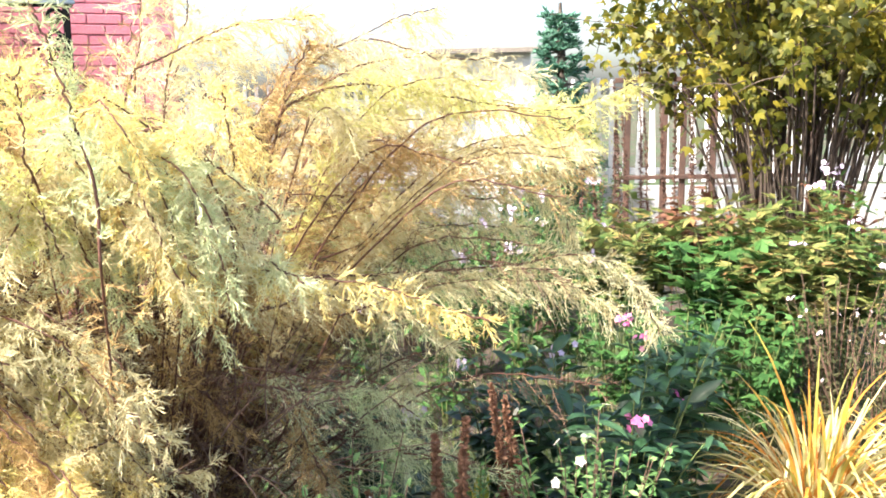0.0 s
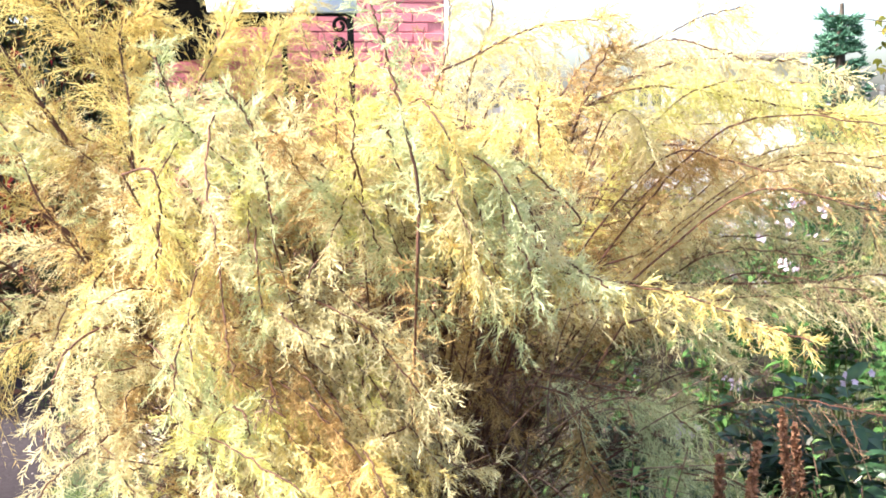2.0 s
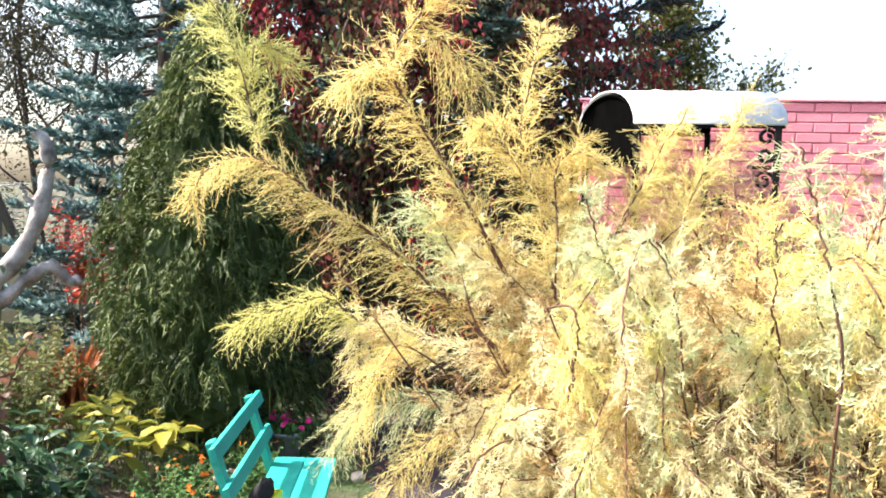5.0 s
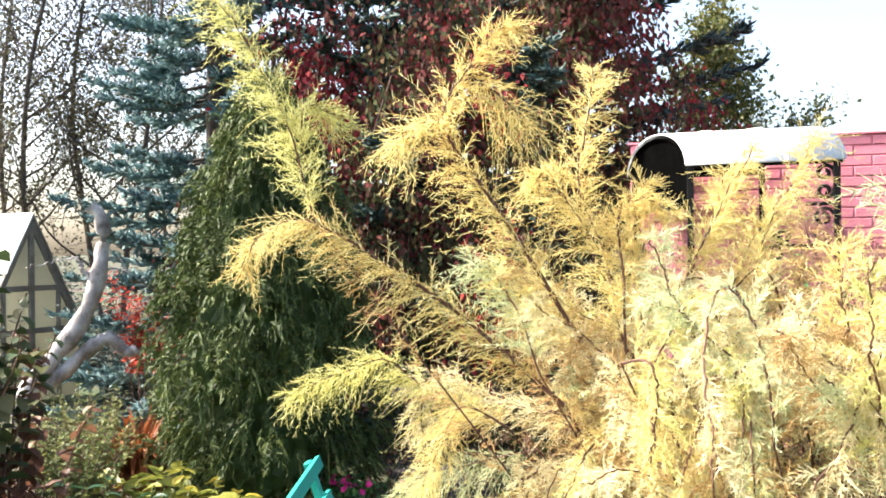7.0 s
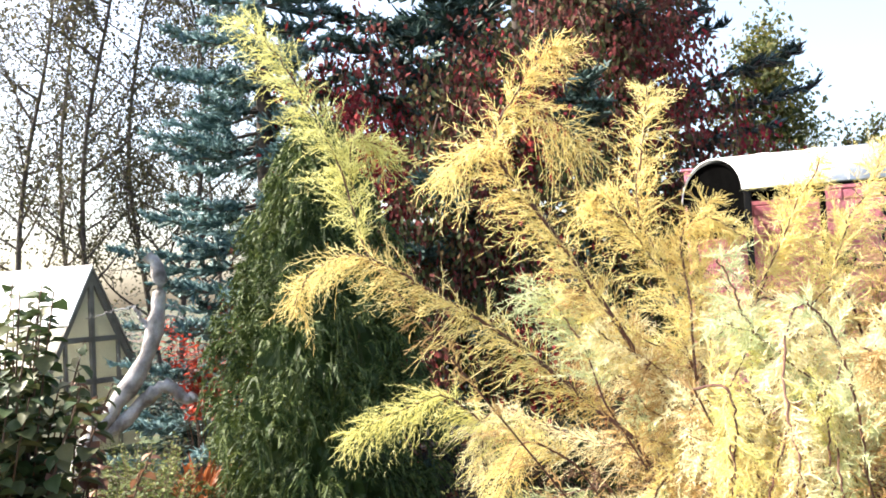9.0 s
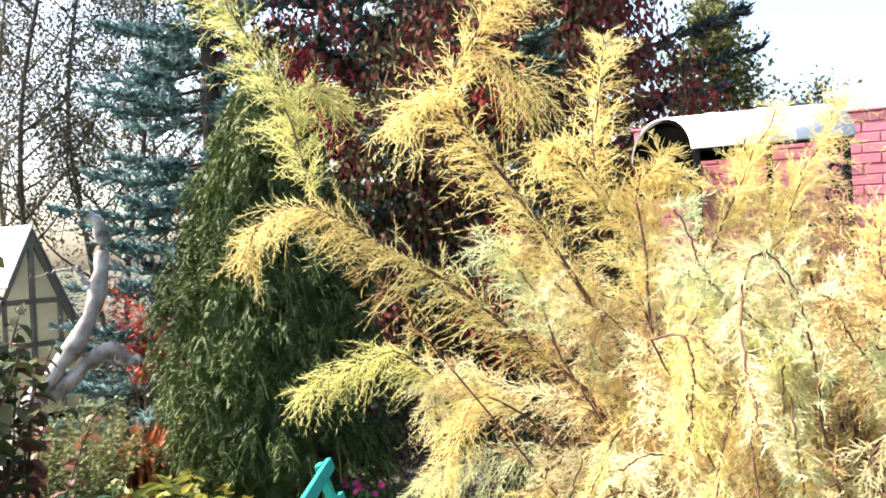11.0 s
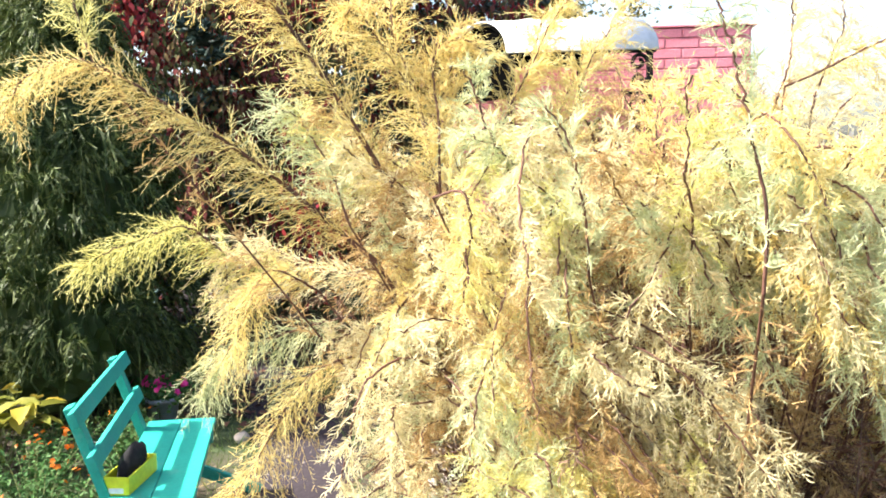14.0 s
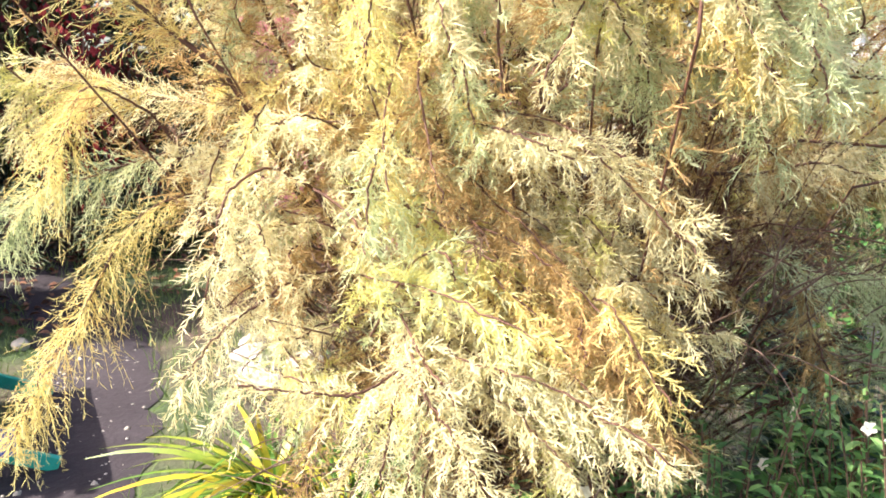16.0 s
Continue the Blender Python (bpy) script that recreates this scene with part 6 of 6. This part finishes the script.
plant("viburnum_shrub", (-4.2, 1.12, 0.02), "shrub with purple-brown autumn leaves", "shrub", 1.75, 0.26, 14, M_BROWN_LEAF, 0.095, 0.075, 40, M_STEM, "", -0.3, r=0.008)
for x, y, h, rd in ((-5.85, 1.95, 1.05, .5), (-6.5, 2.3, 1.0, .5), (-5.9, 1.4, 1.1, .5), (-6.9, 2.40, .95, .42)):
    plant("spirea_shrub", (x, y, 0.0), "loose shrub with fine yellow-green leaves", "shrub", h, rd, 46, M_SPIREA, 0.05, 0.028, 40, M_STEM, "fine-leaved shrubs", 0.1)
for x, y, h, rd in ((-8.1, 4.1, 1.3, .6), (-8.9, 3.9, 1.1, .6), (-9.7, 4.0, 1.5, .7), (-10.3, 4.9, 1.7, .8), (-9.4, 5.5, 1.8, .8), (-8.2, 5.9, 1.5, .7), (-12.3, 2.3, 1.8, .9), (-12.5, 4.6, 1.9, .9), (-13.5, 6.5, 2.0, 1.0), (-13.5, 0.8, 2.0, 1.0), (-15.0, 3.0, 2.5, 1.2), (-15.2, 5.2, 2.5, 1.2), (-14.6, 7.8, 2.4, 1.2)):
    plant("evergreen_shrub", (x, y, 0.05), "dark evergreen shrub in the shade of the spruces", "shrub", h, rd, 24, M_SPRUCE_DARK, 0.11, 0.05, 28, M_STEM, "dark undergrowth", 0.1)
grass_clump("rusty_fern", (-6.86, 2.86, 0.05), "clump of rust-coloured dying fern fronds", 220, 1.15, 0.6, 0.038, M_RUST_FERN)
grass_clump("rusty_fern", (-7.05, 3.08, 0.05), "clump of rust-coloured dying fern fronds", 90, 1.0, 0.4, 0.03, M_RUST_FERN)
plant("barberry_shrub", (-7.9, 3.45, 0.15), "shrub with bright red leaves", "shrub", 1.7, 0.50, 26, M_RED_LEAF, 0.07, 0.04, 32, M_STEM, "", 0.0, bare=.5)
plant("marigold", (-4.6, 2.42, 0.0), "bed of marigolds with small orange flowers", "marigold", 0.33, 0.3, 34, M_GREEN_LEAF, 0.05, 0.02, 16, None, "marigolds by the bench", 0.4, flower=M_ORANGE, fr=0.016, fcount=22)
for x, y in ((-4.15, 2.2), (-5.0, 2.75), (-3.8, 1.85), (-4.3, 2.8), (-4.8, 3.1), (-3.95, 2.55)):
    plant("marigold", (x, y, 0.0), "marigold plant with small orange flowers", "marigold", 0.3, 0.28, 30, M_GREEN_LEAF, 0.05, 0.02, 16, None, "marigolds by the bench", 0.4, flower=M_ORANGE, fr=0.015, fcount=10)
plant("coleus", (-3.85, 1.35, 0.0), "plant with pinkish-bronze pointed leaves", "perennial", 0.5, 0.22, 20, M_BROWN_LEAF, 0.08, 0.04, 16, None, "", 0.1)
plant("porch_plant", (-2.85, 5.3, 0.0), "leafy green shrub growing by the porch", "shrub", 1.9, 0.45, 22, M_GREEN_LEAF, 0.10, 0.05, 26, M_STEM, "", -0.1, bare=.5, r=.008)


def driftwood():
    t = thing("dead_tree", (-7.95, 2.22, 0.0), "silvery weathered dead tree trunk with twisted limbs", "dead tree")
    B = np.array((-7.95, 2.22, 0))

    def limb(pts, r0, r1, name="limb"):
        c = catmull(np.array(pts) - B, 26)
        c = c + rng.normal(size=c.shape) * .008
        s = Soup()
        rad = np.linspace(r0, r1, 26) * (1 + .14 * np.sin(np.arange(26) * 1.3) + .06 * rng.normal(size=26))
        s.tubes(c[None], rad[None], 9)
        s.build(name, M_SILVER_WOOD, t, smooth=True)

    limb([(-8.00, 2.16, -0.02), (-7.95, 2.22, 0.22), (-7.89, 2.36, 0.66), (-7.84, 2.48, 0.92), (-7.76, 2.68, 1.18), (-7.72, 2.81, 1.41), (-7.69, 2.89, 1.64), (-7.68, 2.93, 1.87), (-7.67, 2.95, 2.07), (-7.68, 2.91, 2.23), (-7.70, 2.85, 2.30)], .092, .050, "trunk")
    limb([(-7.82, 2.54, 0.84), (-7.74, 2.76, 1.03), (-7.69, 2.88, 1.14), (-7.66, 2.98, 1.20), (-7.63, 3.05, 1.14), (-7.61, 3.10, 1.08), (-7.59, 3.15, 1.07), (-7.57, 3.20, 1.08)], .065, .042)
    limb([(-7.70, 2.87, 1.63), (-7.72, 2.80, 1.78), (-7.74, 2.75, 1.88)], .026, .010)
    limb([(-7.74, 2.75, 1.86), (-7.75, 2.57, 1.84), (-7.76, 2.36, 1.79)], .008, .003, "twig")
    limb([(-7.68, 2.93, 1.76), (-7.64, 3.06, 1.77), (-7.61, 3.30, 1.65)], .012, .004, "twig")
    limb([(-7.68, 2.94, 1.85), (-7.64, 3.06, 1.86), (-7.61, 3.15, 1.74)], .009, .003, "twig")


driftwood()


def stones():
    for x, y, r in ((-2.95, 3.70, .11), (-2.75, 3.85, .12), (-3.15, 3.95, .09), (-2.6, 3.6, .08), (-3.3, 4.2, .08), (-2.82, 3.62, .07), (-4.75, 3.55, .06), (-4.95, 3.35, .07), (-4.55, 3.75, .05), (-5.1, 3.1, .07)):
        bm = bmesh.new()
        bmesh.ops.create_icosphere(bm, subdivisions=3, radius=1)
        o = Vector((x * 7, y * 7, 0))
        for v in bm.verts:
            k = 1 + .3 * noise.noise(v.co * 1.2 + o) + .1 * noise.noise(v.co * 4 + o)
            v.co = Vector((v.co.x * r * k * 1.2, v.co.y * r * k, v.co.z * r * k * .75))
        bmesh.ops.transform(bm, matrix=pose(x, y, r * .45 + float(ground_height(x, y)), 0, 0, x * 90), verts=bm.verts)
        tagged(part("edging_stone", bm, M_STONE, None, "", True), "pale rounded stone edging the bed", "stone", "edging stones")


stones()


def turf():
    """Short grass along the path and under the plants."""
    n = 20000
    x, y = rng.uniform(-6.5, 2.5, n), rng.uniform(0.8, 6.5, n)
    ctr = np.interp(y, [0.7, 2.0, 2.95, 3.95, 4.9, 6.0], [-2.2, -2.75, -3.35, -4.2, -5.6, -7.6])
    keep = np.abs(x - ctr) > 0.36
    x, y = x[keep], y[keep]
    n = len(x)
    b = np.stack([x, y, ground_height(x, y)], 1)
    d = unit(rng.normal(size=(n, 3)) * .45 + (0, 0, 1))
    L = rng.uniform(.04, .13, n)
    k = np.linspace(0, 1, 3)
    P = b[:, None] + d[:, None] * (L[:, None] * k)[..., None] + rng.normal(size=(n, 1, 3)) * .02 * (k ** 2)[None, :, None]
    s = Soup()
    s.ribbons(P, np.array([.006, .005, .001]), rand_unit(n))
    tagged(s.build("grass", M_GRASS), "short green grass beside the path", "grass", kind="stuff")
    n = 420
    u = rng.uniform(0, 1, n)
    x = np.interp(u, [0, .35, .65, 1], [-2.2, -2.75, -3.35, -4.2]) + rng.uniform(-.27, .27, n)
    y = np.interp(u, [0, .35, .65, 1], [0.7, 2.0, 2.95, 3.95]) + rng.uniform(-.1, .1, n)
    z = ground_height(x, y) + 0.016
    r = rng.uniform(.004, .012, n) * (1 + (rng.uniform(0, 1, n) < .08))
    oct6 = np.array([(1, 0, 0), (0, 1, 0), (-1, 0, 0), (0, -1, 0), (0, 0, .7), (0, 0, -.7)])
    V = np.stack([x, y, z], 1)[:, None] + oct6[None] * r[:, None, None] * rng.uniform(.7, 1.3, (n, 6, 1))
    s = Soup()
    s.add(V, None, [(0, 1, 4), (1, 2, 4), (2, 3, 4), (3, 0, 4), (1, 0, 5), (2, 1, 5), (3, 2, 5), (0, 3, 5)])
    tagged(s.build("pebbles", M_STONE), "small pebbles trodden into the earth path", "pebbles", kind="stuff")
    n = 900
    x, y = rng.uniform(-8.5, -4.5, n), rng.uniform(3.8, 7.5, n)
    b = np.stack([x, y, ground_height(x, y) + .03], 1)
    s = Soup()
    s.leaves(b, rng.normal(size=(n, 3)) * (1, 1, .1), rng.normal(size=(n, 3)) * .3 + (0, 0, 1), .07, .045)
    tagged(s.build("fallen_leaves", M_BROWN_LEAF), "fallen brown leaves on bare ground", "fallen leaves", kind="stuff")


turf()
